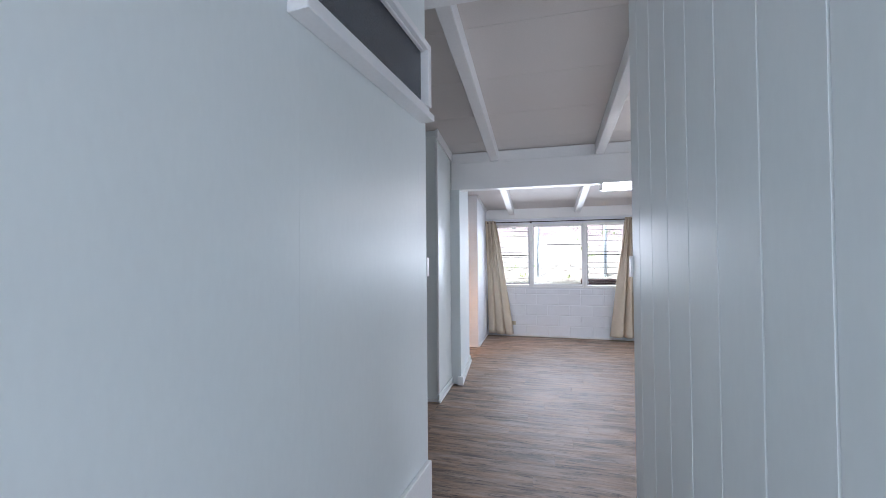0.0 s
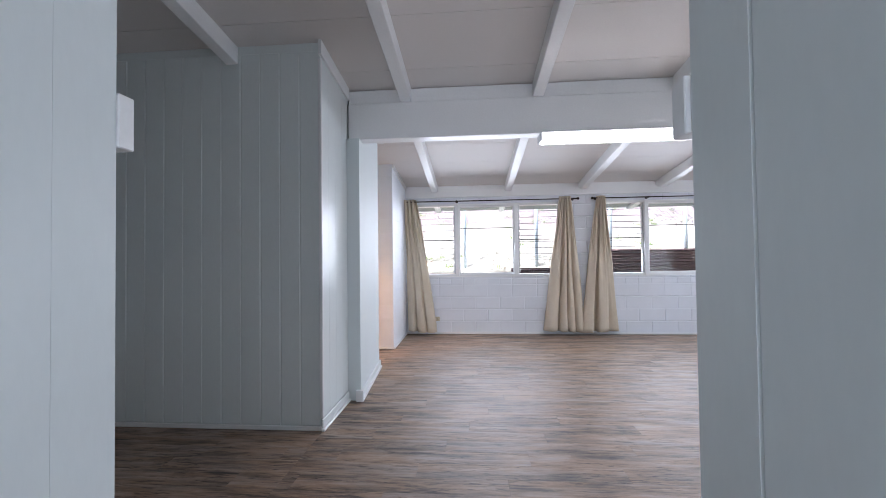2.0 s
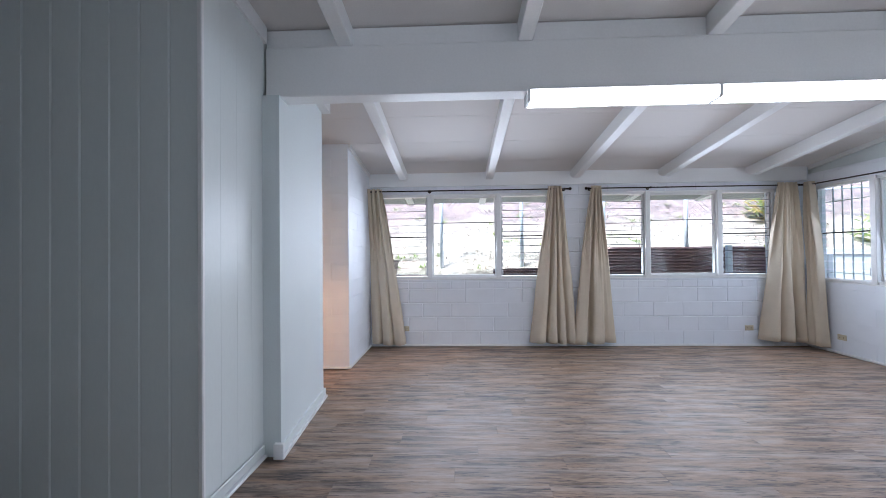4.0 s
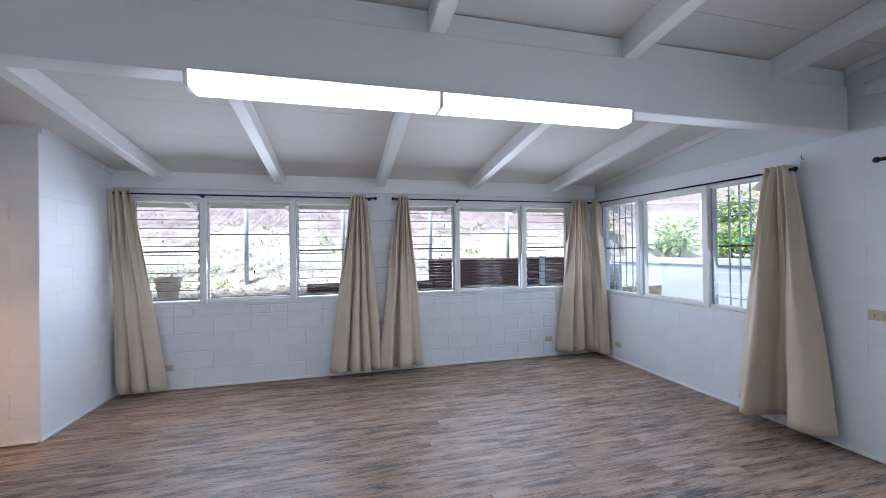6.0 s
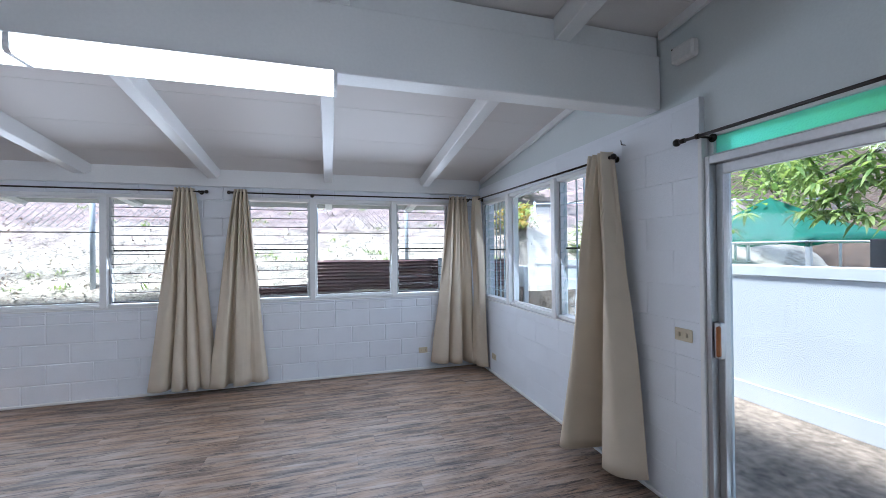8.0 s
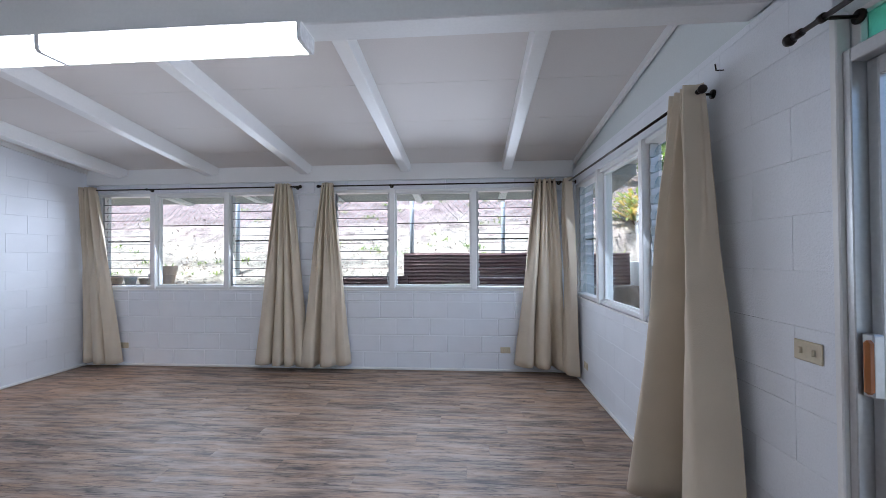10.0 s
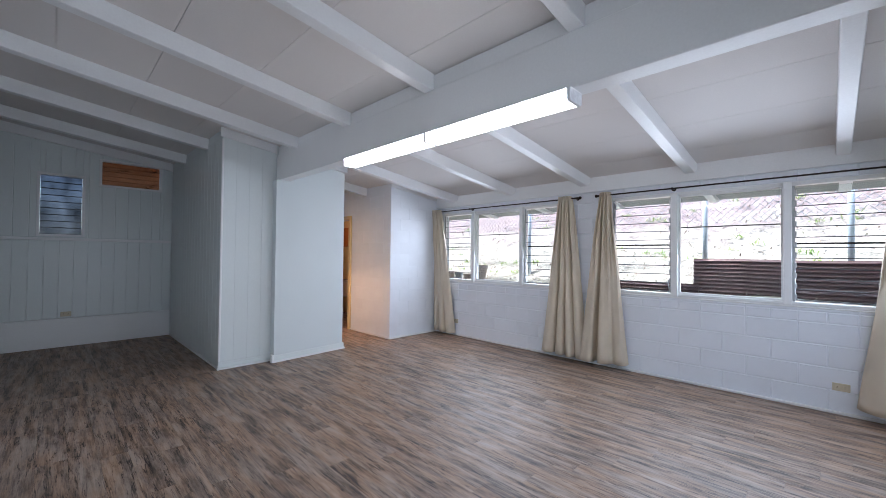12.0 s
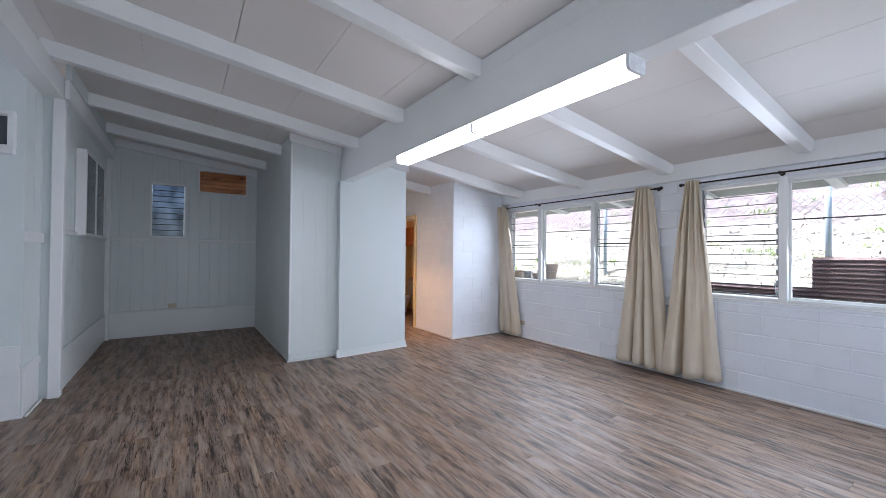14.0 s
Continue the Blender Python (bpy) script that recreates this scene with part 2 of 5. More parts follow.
# ---- building helpers ----
def bx(bm, x0, x1, y0, y1, z0, z1, bevel=0.0):
    """Adds a box to bm, with bevelled edges if wanted."""
    vs = [bm.verts.new((x, y, z)) for x in (min(x0, x1), max(x0, x1)) for y in (min(y0, y1), max(y0, y1)) for z in (min(z0, z1), max(z0, z1))]
    fs = [bm.faces.new([vs[i] for i in f]) for f in ((0, 1, 3, 2), (4, 6, 7, 5), (0, 4, 5, 1), (2, 3, 7, 6), (0, 2, 6, 4), (1, 5, 7, 3))]
    if bevel:
        es = {e for f in fs for e in f.edges}
        bmesh.ops.bevel(bm, geom=list(es), offset=bevel, segments=1, affect="EDGES")
    return vs


def prism(bm, points, axis, a, b):
    """Extrudes an outline of two coordinates along the third axis from a to b."""
    def at(p, c):
        q = list(p)
        q.insert("xyz".index(axis), c)
        return q
    r0, r1 = [bm.verts.new(at(p, a)) for p in points], [bm.verts.new(at(p, b)) for p in points]
    bm.faces.new(r0), bm.faces.new(r1)
    k = len(points)
    for i in range(k):
        bm.faces.new((r0[i], r0[(i + 1) % k], r1[(i + 1) % k], r1[i]))
    bmesh.ops.recalc_face_normals(bm, faces=bm.faces)


def tube(bm, p, q, r, sides=12, r2=None, cap=True):
    """A round bar from p to q."""
    p, q = Vector(p), Vector(q)
    m = Matrix.Translation((p + q) / 2) @ (q - p).to_track_quat("Z", "Y").to_matrix().to_4x4()
    bmesh.ops.create_cone(bm, cap_ends=cap, segments=sides, radius1=r, radius2=r if r2 is None else r2, depth=(q - p).length, matrix=m)


def ball(bm, at, r, sides=12):
    bmesh.ops.create_uvsphere(bm, u_segments=sides, v_segments=max(6, sides // 2), radius=r, matrix=Matrix.Translation(at))


def lathe(bm, profile, at=(0, 0, 0), sides=20):
    """Turns a profile of (radius, height) about an upright axis."""
    rings = [[bm.verts.new((at[0] + r * math.cos(2 * math.pi * i / sides), at[1] + r * math.sin(2 * math.pi * i / sides), at[2] + z)) for i in range(sides)] for r, z in profile]
    for lo, hi in zip(rings, rings[1:]):
        for i in range(sides):
            bm.faces.new((lo[i], lo[(i + 1) % sides], hi[(i + 1) % sides], hi[i]))


def mesh_of(bm, name, material, smooth=False):
    me = bpy.data.meshes.new(name)
    bm.to_mesh(me)
    bm.free()
    for m in (material if isinstance(material, (list, tuple)) else [material]):
        me.materials.append(m)
    if smooth:
        me.polygons.foreach_set("use_smooth", [True] * len(me.polygons))
    return me


def thing(name, bm, material, label="", category="", group="", kind="", smooth=False):
    ob = new(name, mesh_of(bm, name, material, smooth) if bm else None)
    return tagged(ob, label, category, group, kind)


def part(name, bm, material, parent, label="", smooth=False):
    ob = new(name, mesh_of(bm, name, material, smooth))
    ob.parent = parent
    return tagged(ob, label)


def boxpart(name, parent, material, x0, x1, y0, y1, z0, z1, bevel=0.0, label=""):
    bm = bmesh.new()
    bx(bm, x0, x1, y0, y1, z0, z1, bevel)
    return part(name, bm, material, parent, label)


def boxthing(name, material, x0, x1, y0, y1, z0, z1, bevel=0.0, label="", category="", group="", kind=""):
    bm = bmesh.new()
    bx(bm, x0, x1, y0, y1, z0, z1, bevel)
    return thing(name, bm, material, label, category, group, kind)


def cut(rects, hole):
    """The rectangles (u0, u1, v0, v1) less a hole."""
    out = []
    a, b, c, d = hole
    for u0, u1, v0, v1 in rects:
        if u1 <= a or u0 >= b or v1 <= c or v0 >= d:
            out.append((u0, u1, v0, v1))
            continue
        if u0 < a:
            out.append((u0, a, v0, v1))
        if u1 > b:
            out.append((b, u1, v0, v1))
        m0, m1 = max(u0, a), min(u1, b)
        if v0 < c:
            out.append((m0, m1, v0, c))
        if v1 > d:
            out.append((m0, m1, d, v1))
    return out


def face_frame(axis, plane):
    """Local frame of a wall face: u along the wall, v up, n out of the wall into the room."""
    if axis == "-y":
        return Matrix(((1, 0, 0, 0), (0, 0, -1, plane), (0, 1, 0, 0), (0, 0, 0, 1)))
    if axis == "+y":
        return Matrix(((-1, 0, 0, 0), (0, 0, 1, plane), (0, 1, 0, 0), (0, 0, 0, 1)))
    if axis == "-x":
        return Matrix(((0, 0, -1, plane), (-1, 0, 0, 0), (0, 1, 0, 0), (0, 0, 0, 1)))
    return Matrix(((0, 0, 1, plane), (1, 0, 0, 0), (0, 1, 0, 0), (0, 0, 0, 1)))


def wall_core(name, axis, plane, u0, u1, v0, v1, depth, holes, material, label):
    """A solid wall behind its face, with real openings."""
    rects = [(u0, u1, v0, v1)]
    for h in holes:
        rects = cut(rects, h)
    bm = bmesh.new()
    for a, b, c, d in rects:
        bx(bm, a, b, c, d, -depth, -0.006)
    bm.transform(face_frame(axis, plane))
    return thing(name, bm, material, label, "wall", kind="structure")


PIECES = {}


def piece(name, w, h, t, bevel, material):
    key = (name, round(w, 3), round(h, 3), t, material.name)
    if key not in PIECES:
        bm = bmesh.new()
        vs = [bm.verts.new(p) for p in ((-w / 2, -h / 2, -t), (w / 2, -h / 2, -t), (w / 2, h / 2, -t), (-w / 2, h / 2, -t))]
        mid = [bm.verts.new((v.co.x, v.co.y, -bevel)) for v in vs]
        top = [bm.verts.new((v.co.x - math.copysign(bevel, v.co.x), v.co.y - math.copysign(bevel, v.co.y), 0)) for v in vs]
        bm.faces.new(top)
        for lo, hi in ((vs, mid), (mid, top)):
            for i in range(4):
                bm.faces.new((lo[i], lo[(i + 1) % 4], hi[(i + 1) % 4], hi[i]))
        PIECES[key] = mesh_of(bm, name, material)
    return PIECES[key]


def lay(name, parent, axis, plane, rects, joint, t, bevel, material, jitter=0.0):
    """Lays flat pieces proud of a wall's core, each an object of its own."""
    f = face_frame(axis, plane)
    for a, b, c, d in rects:
        if b - a < 0.025 or d - c < 0.025:
            continue
        ob = new(name, piece(name, b - a - joint, d - c - joint, t, bevel, material))
        ob.parent = parent
        ob.matrix_basis = f @ Matrix.Translation(((a + b) / 2, (c + d) / 2, random.uniform(-jitter, jitter)))


def courses(u0, u1, v0, v1, holes, joint_at, half_rows=()):
    """Running bond of 0.4 x 0.2 blocks; half_rows: (bottom, top) of rows of half blocks."""
    rects, v, k = [], v0, 0
    while v < v1 - 0.01:
        row = [h for h in half_rows if abs(h[0] - v) < 0.02]
        top, step = (row[0][1], 0.2) if row else (min(v + 0.2, v1), 0.4)
        start = joint_at + (0.2 if k % 2 and not row else 0.0)
        u = start - math.ceil((start - u0) / step) * step
        while u < u1:
            a, b = max(u, u0), min(u + step, u1)
            if b - a > 0.02:
                rs = [(a, b, v, top)]
                for h in holes:
                    rs = cut(rs, h)
                rects += rs
            u += step
        v, k = top, k + 1
    return rects


def boards(u0, u1, v0, v1, width, holes=(), start=None):
    rects, u = [], u0 if start is None else start - math.ceil((start - u0) / width) * width
    while u < u1 - 0.005:
        rs = [(max(u, u0), min(u + width, u1), v0, v1)]
        for h in holes:
            rs = cut(rs, h)
        rects += rs
        u += width
    return rects


# ---- roof, ceiling, rafters ----
RIDGE_Y = 4.09
# unseen west overhang, stretched to keep sun off the nook's louvered windows
ROOF_W = -3.4


def rafter_z(y):
    return 2.305 + 0.13 * (7.0 - y)


def ceil_z(y):
    return rafter_z(y) + 0.137


bm = bmesh.new()
seams = [7.2, 6.53, 5.92, 5.31, 4.70, RIDGE_Y, 3.78, 3.17, 2.56, 1.95, 1.34, 0.73, 0.12, -0.49, -1.10, -1.71, -2.32, -3.1]
for north, south in zip(seams, seams[1:]):
    a, b = north - 0.002, south + 0.002
    prism(bm, [(a, ceil_z(a)), (b, ceil_z(b)), (b, ceil_z(b) + 0.016), (a, ceil_z(a) + 0.016)], "x", -2.05, 7.2)
ceiling = thing("ceiling", bm, CEIL, "off-white painted ceiling boards under the low roof slope", "ceiling", kind="structure")
bm = bmesh.new()
for a, b in ((7.2, RIDGE_Y), (RIDGE_Y, -3.3)):
    prism(bm, [(a, ceil_z(a) + 0.017), (b, ceil_z(b) + 0.017), (b, ceil_z(b) + 0.12), (a, ceil_z(a) + 0.12)], "x", ROOF_W, 7.8)
thing("roof", bm, CEIL, "low-pitched roof deck above the ceiling boards", "roof", kind="structure")

EAVE = 8.22
bm = bmesh.new()
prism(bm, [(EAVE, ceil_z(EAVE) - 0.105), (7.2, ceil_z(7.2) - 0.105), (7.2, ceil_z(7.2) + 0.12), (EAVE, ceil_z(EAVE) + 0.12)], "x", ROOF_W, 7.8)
# even grey, darker than the white rafter ends
thing("trim_eave", bm, mat("grey_eave", (0.30, 0.32, 0.31), 0.6, spread=0.15), "grey boarded eave along the window side", "eave", kind="structure")

RAFTERS = (-0.95, 0.26, 1.50, 2.69, 3.895, 5.125, 6.345)
NORTH_RAFTERS = (-0.985, 0.225, 1.485, 2.680, 3.860, 5.065, 6.235)
for cx, nx_ in zip(RAFTERS, NORTH_RAFTERS):
    bm = bmesh.new()
    w = 0.048
    prism(bm, [(6.98, ceil_z(6.98)), (6.98, rafter_z(6.98) + 0.07), (6.86, rafter_z(6.86)), (4.10, rafter_z(4.10)), (4.10, ceil_z(4.10))], "x", nx_ - w, nx_ + w)
    bmesh.ops.bevel(bm, geom=list(bm.edges), offset=0.005, segments=1, affect="EDGES")
    if cx > 0:
        thing("rafter", bm, TRIM, "white-painted exposed timber rafter under the ceiling", "rafter", "ceiling rafters", "structure")
    else:
        bm.free()
    bm = bmesh.new()
    prism(bm, [(4.096, ceil_z(4.09)), (4.096, rafter_z(4.09)), (1.22, rafter_z(1.22)), (1.22, ceil_z(1.22))], "x", cx - w, cx + w)
    bmesh.ops.bevel(bm, geom=list(bm.edges), offset=0.005, segments=1, affect="EDGES")
    if cx < 1 and cx + w < 0.96:
        bm.free()
        bm = bmesh.new()
        prism(bm, [(3.40, ceil_z(3.40)), (3.40, rafter_z(3.40)), (1.22, rafter_z(1.22)), (1.22, ceil_z(1.22))], "x", cx - w, cx + w)
        bmesh.ops.bevel(bm, geom=list(bm.edges), offset=0.005, segments=1, affect="EDGES")
    thing("rafter", bm, TRIM, "white-painted exposed timber rafter under the ceiling", "rafter", "ceiling rafters", "structure")

for cx in (1.475, 2.69, 3.895, 5.10, 6.305, 7.40):
    bm = bmesh.new()
    prism(bm, [(8.20, ceil_z(8.20) - 0.106), (8.20, ceil_z(8.20) - 0.12), (8.14, rafter_z(8.14) - 0.02), (7.202, rafter_z(7.202) - 0.02), (7.202, ceil_z(7.202) - 0.106)], "x", cx - 0.083, cx + 0.013)
    thing("rafter_tail", bm, TRIM, "white rafter end under the outside eave", "rafter", "eave rafter ends", "structure")

# cross beam and the blocking on top of it
beam = boxthing("ceiling_beam", TRIM, 0.965, 7.025, 4.03, 4.17, 2.36, 2.690, 0.006, "deep white-painted beam carrying the rafters across the room", "beam", kind="structure")
edges = [0.965] + [e for cx in RAFTERS if cx > 1 for e in (cx - 0.048, cx + 0.048)] + [7.02]
for a, b in zip(edges[::2], edges[1::2]):
    boxpart("blocking", beam, TRIM, a, b, 4.05, 4.14, 2.690, ceil_z(4.14))

# ---- floor ----
def plank_rows():
    rects, width, length = [], 0.152, 1.22
    spans = ((1.30, 7.0, (0.97, 7.0)), (1.25, 3.39, (-1.84, 0.97)), (-3.0, 1.30, (1.10, 2.50)), (5.03, 5.92, (-2.6, 0.97)), (5.92, 7.0, (-2.6, -0.02)), (1.12, 1.30, (0.97, 1.10)), (1.12, 1.30, (2.50, 7.0)))
    for y0, y1, (x0, x1) in spans:
        k = math.floor((y0 - 1.30) / width)
        while 1.30 + k * width < y1 - 0.02:
            a, b = max(1.30 + k * width, y0), min(1.30 + (k + 1) * width, y1)
            start = x0 - ((k * 0.437) % 1.0) * length
            while start < x1:
                p, q = max(start, x0), min(start + length, x1)
                if q - p > 0.03:
                    rects.append((p, q, a, b))
                start += length
            k += 1
    return rects


floor = boxthing("floor", SUBFLOOR, -2.8, 7.2, -3.2, 7.2, -0.15, -0.006, 0, "weathered grey-brown wood-look plank floor", "floor", kind="structure")

# ---- north wall: block, two wide windows ----
WIN_A, WIN_B = (1.10, 3.55, 0.95, 2.15), (4.14, 6.60, 0.95, 2.15)
north_holes = [WIN_A, WIN_B]
wall_north = wall_core("wall_north", "-y", 7.0, 0.97, 7.2, 0, 2.46, 0.19, north_holes, BLOCK, "white-painted concrete block wall under two wide windows")
north_rects = courses(0.97, 7.0, 0.01, 2.257, north_holes, 4.93, ((0.81, 0.91),))
boxthing("wall_plate", TRIM, 0.97, 7.0, 6.968, 6.993, 2.257, 2.462, 0.004, "white-painted plate board along the top of the wall", "trim", kind="structure")

# ---- east wall: block with a corner window, board gable above, sliding door ----
WIN_E = (-6.92, -4.50, 0.90, 2.15)
wall_east = wall_core("wall_east", "-x", 7.0, -7.0, -3.757, 0, 2.335, 0.19, [WIN_E], BLOCK, "white-painted concrete block wall with a barred corner window")
east_rects = courses(-7.0, -3.757, 0.01, 2.335, [WIN_E], -4.93, ((0.81, 0.90),))
gable = wall_core("wall_gable", "-x", 7.03, -7.0, -1.2, 2.336, 3.12, 0.16, [], PAINT, "white-painted upper wall above the block")
wall_core("wall_door_side", "-x", 7.03, -3.757, -1.2, 0, 2.336, 0.16, [(-3.73, -1.88, 0, 2.125)], PAINT, "white-painted wall round the sliding door")
bm = bmesh.new()
prism(bm, [(6.95, ceil_z(6.95) - 0.055), (4.18, ceil_z(4.18) - 0.055), (4.18, ceil_z(4.18)), (6.95, ceil_z(6.95))], "x", 7.0, 7.022)
prism(bm, [(4.02, ceil_z(4.02) - 0.055), (1.36, ceil_z(1.36) - 0.055), (1.36, ceil_z(1.36)), (4.02, ceil_z(4.02))], "x", 7.0, 7.022)
thing("trim_gable", bm, TRIM, "thin white trim where the gable meets the ceiling", "trim", kind="structure")

# ---- south side: wall of the room, nook wall, post, hall ----
wall_south = wall_core("wall_south", "+y", 1.18, -7.2, -2.44, 0, 3.1, 0.12, [], PAINT, "plain white-painted wall behind the walk")
wall_nook_south = wall_core("wall_nook_south", "+y", 1.25, -1.0, 1.84, 0, 3.1, 0.10, [], PAINT, "white board wall of the side nook")
wall_core("wall_hall_end_piece", "+y", 1.15, -1.49, -1.0, 0, 3.1, 0.10, [], PAINT, "short white board wall beside the hall opening")
boxthing("wall_filler", PAINT, 0.94, 1.04, 1.02, 1.225, 0, 3.05, 0, "plain white filler behind the post", "wall", kind="structure")
nook_south_rects = boards(-0.98, 1.84, 0.40, 1.56, 0.155) + boards(-0.98, 1.84, 1.60, 2.88, 0.155)
short_rects = boards(-1.49, -1.0, 0.02, 2.83, 0.2)
boxthing("corner_post", TRIM, 0.99, 1.08, 1.215, 1.305, 0, 2.83, 0.006, "square white-painted timber post", "post", kind="structure")
boxthing("header_beam", TRIM, -1.84, 7.0, 1.13, 1.29, 2.835, 3.045, 0.006, "white-painted header under the rafter ends", "beam", kind="structure")
boxthing("header_beam", TRIM, -1.832, 1.08, 1.293, 1.335, 2.835, 3.02, 0.006, "white-painted header along the nook wall", "beam", kind="structure")
boxthing("wall_nook_top", PAINT, -1.838, 1.08, 1.30, 1.346, 3.021, 3.172, 0, "narrow white infill between the header and the ceiling", "wall", kind="structure")
HALL_L, HALL_R = 1.51, 2.42
CLER = (0.26, 1.06, 2.235, 2.500)
wall_hall_west = wall_core("wall_hall_west", "+x", HALL_L, -3.0, 1.14, 0, 3.15, 0.10, [CLER], BOARD, "glossy white board wall of the hall")
hall_w_rects = boards(-3.0, 1.15, 0.0, 3.1, 3.2, [CLER], 1.06)
wall_hall_east = wall_core("wall_hall_east", "-x", HALL_R, -1.178, 3.0, 0, 3.15, 0.10, [], BOARD, "glossy white grooved board wall of the hall")
hall_e_rects = boards(-1.18, 3.0, 0.0, 3.1, 0.175, (), -1.05)
SKEW = Matrix.Translation((HALL_L, 1.14, 0)) @ Matrix.Rotation(radians(-5.0), 4, "Z") @ Matrix.Translation((-HALL_L, -1.14, 0))
wall_hall_west.matrix_world = SKEW
# unseen end wall; its opening is added to let sky light in
wall_core("wall_hall_south", "+y", -3.0, -2.6, -0.9, 0, 3.15, 0.10, [(-2.45, -1.55, 0, 2.05)], PAINT, "plain white wall added behind the hall, open for sky light")

# ---- nook: west wall, block between nook and passage ----
NOOK_X = -1.84
N1, N2 = (1.81, 2.27, 1.64, 2.51), (2.47, 3.22, 2.43, 2.81)
wall_west = wall_core("wall_west", "+x", NOOK_X, 1.2, 3.45, 0, 3.1, 0.10, [N1, N2], BOARD, "white board wall with two small louvred windows")
west_rects = boards(1.25, 3.39, 0.42, 1.555, 0.155) + boards(1.25, 3.39, 1.60, 2.95, 0.155, [N1, N2])
nook_rects = boards(-1.84, 0.958, 0.03, 2.85, 0.155)
block_rects = boards(3.39, 4.03, 0.09, 2.85, 0.155)
bm = bmesh.new()
bx(bm, -1.84, 0.954, 3.396, 3.50, 0, 2.99)
bx(bm, 0.85, 0.954, 3.50, 5.03, 0, 2.99)
bx(bm, -1.84, -0.25, 4.93, 5.03, 0, 2.9)
bx(bm, 0.75, 0.85, 4.93, 5.03, 0, 2.9)
bx(bm, -0.25, 0.75, 4.93, 5.03, 2.04, 2.9)
core = thing("wall_partition", bm, BOARD, "white board-clad partition between the nook and the passage", "wall", kind="structure")
bm = bmesh.new()
prism(bm, [(0.90, 3.99), (1.076, 3.99), (0.990, 5.03), (0.90, 5.03)], "z", 0, 2.358)
prism(bm, [(0.90, 4.18), (1.060, 4.18), (0.990, 5.03), (0.90, 5.03)], "z", 2.358, 2.72)
thing("wall_wing", bm, PAINT, "smooth white wall end under the beam", "wall", kind="structure")

# ---- passage and bathroom behind ----
wall_corner = wall_core("wall_corner", "+x", 0.98, 5.92, 7.0, 0, 2.65, 0.2, [], BLOCK, "white-painted concrete block wall end")
corner_rects = courses(5.92, 7.0, 0.01, 2.6, [], 5.92)
wall_passage = wall_core("wall_passage", "-y", 5.915, -2.8, 0.97, 0, 2.75, 0.12, [(-1.05, -0.27, 0, 2.05)], BLOCK, "block wall of the passage lit by a warm bulb")
passage_rects = courses(-0.27, 0.98, 0.01, 2.62, [], 0.98)
boxthing("wall_passage_end", YELLOW, -2.8, -2.62, 5.0, 7.3, 0, 2.8, 0, "plain wall closing the passage", "wall", kind="structure")
boxthing("wall_bath_north", YELLOW, -2.62, 0.80, 7.0, 7.15, 0, 2.6, 0, "cream-painted bathroom wall", "wall", kind="structure")
boxthing("wall_bath_east", YELLOW, -0.02, 0.10, 6.04, 7.0, 0, 2.6, 0, "cream-painted bathroom side wall", "wall", kind="structure")


# ---- trim, rails and baseboards ----
def strip(name, boxes, label, bevel=0.004, material=TRIM, category="trim"):
    bm = bmesh.new()
    for b in boxes:
        bx(bm, *b, bevel)
    return thing(name, bm, material, label, category, kind="structure")


strip("baseboard", [(0.99, 6.99, 6.980, 7.0, 0, 0.028)], "thin white bead along the foot of the block wall", 0.006, category="baseboard")
strip("baseboard", [(6.980, 7.0, 3.76, 6.98, 0, 0.028)], "thin white bead along the foot of the side wall", 0.006, category="baseboard")
strip("baseboard", [(0.98, 1.0, 5.90, 6.98, 0, 0.028)], "thin white bead along the block wall end", 0.006, category="baseboard")
strip("baseboard", [(-0.26, 0.979, 5.896, 5.915, 0, 0.025)], "thin white bead along the passage wall", 0.006, category="baseboard")
strip("baseboard", [(0.96, 0.973, 3.376, 3.99, 0.022, 0.085)], "baseboard painted like the partition end", 0.006, BOARD, category="baseboard")
strip("baseboard", [(0.96, 0.990, 3.360, 3.99, 0, 0.020)], "thin white shoe bead round the partition end", 0.006, category="baseboard")
strip("baseboard", [(-1.82, 0.96, 3.374, 3.39, 0, 0.032)], "low white baseboard along the nook partition", 0.004, category="baseboard")
bm = bmesh.new()
prism(bm, [(1.077, 3.985), (1.093, 3.985), (1.006, 5.045), (0.93, 5.045), (0.93, 5.031), (0.991, 5.031)], "z", 0.022, 0.085)
thing("baseboard", bm, BOARD, "baseboard painted like the smooth wall end", "baseboard", kind="structure")
bm = bmesh.new()
prism(bm, [(1.077, 3.975), (1.106, 3.975), (1.018, 5.058), (0.93, 5.058), (0.93, 5.031), (0.991, 5.031)], "z", 0.0, 0.020)
thing("baseboard", bm, TRIM, "thin white shoe bead along the smooth wall end", "baseboard", kind="structure")
strip("trim_post_foot", [(1.04, 1.108, 3.955, 3.985, 0, 0.10)], "small white block at the foot of the wall end")
strip("trim_corner", [(0.945, 0.972, 3.376, 3.40, 0.09, 2.78)], "white corner bead down the partition edge", 0.005)
strip("chair_rail", [(NOOK_X, NOOK_X + 0.036, 1.25, 3.385, 1.556, 1.598)], "narrow white rail along the board wall")
strip("chair_rail", [(NOOK_X + 0.028, 0.985, 1.25, 1.276, 1.552, 1.594)], "narrow white rail along the nook side wall")
strip("wall_ledge", [(NOOK_X, NOOK_X + 0.050, 1.25, 3.385, 0.392, 0.422), (NOOK_X, NOOK_X + 0.014, 1.25, 3.385, 0.0, 0.392)], "white plinth with a ledge at the foot of the board wall")
strip("wall_ledge", [(NOOK_X + 0.03, 0.985, 1.25, 1.270, 0.0, 0.40)], "white plinth at the foot of the nook side wall")
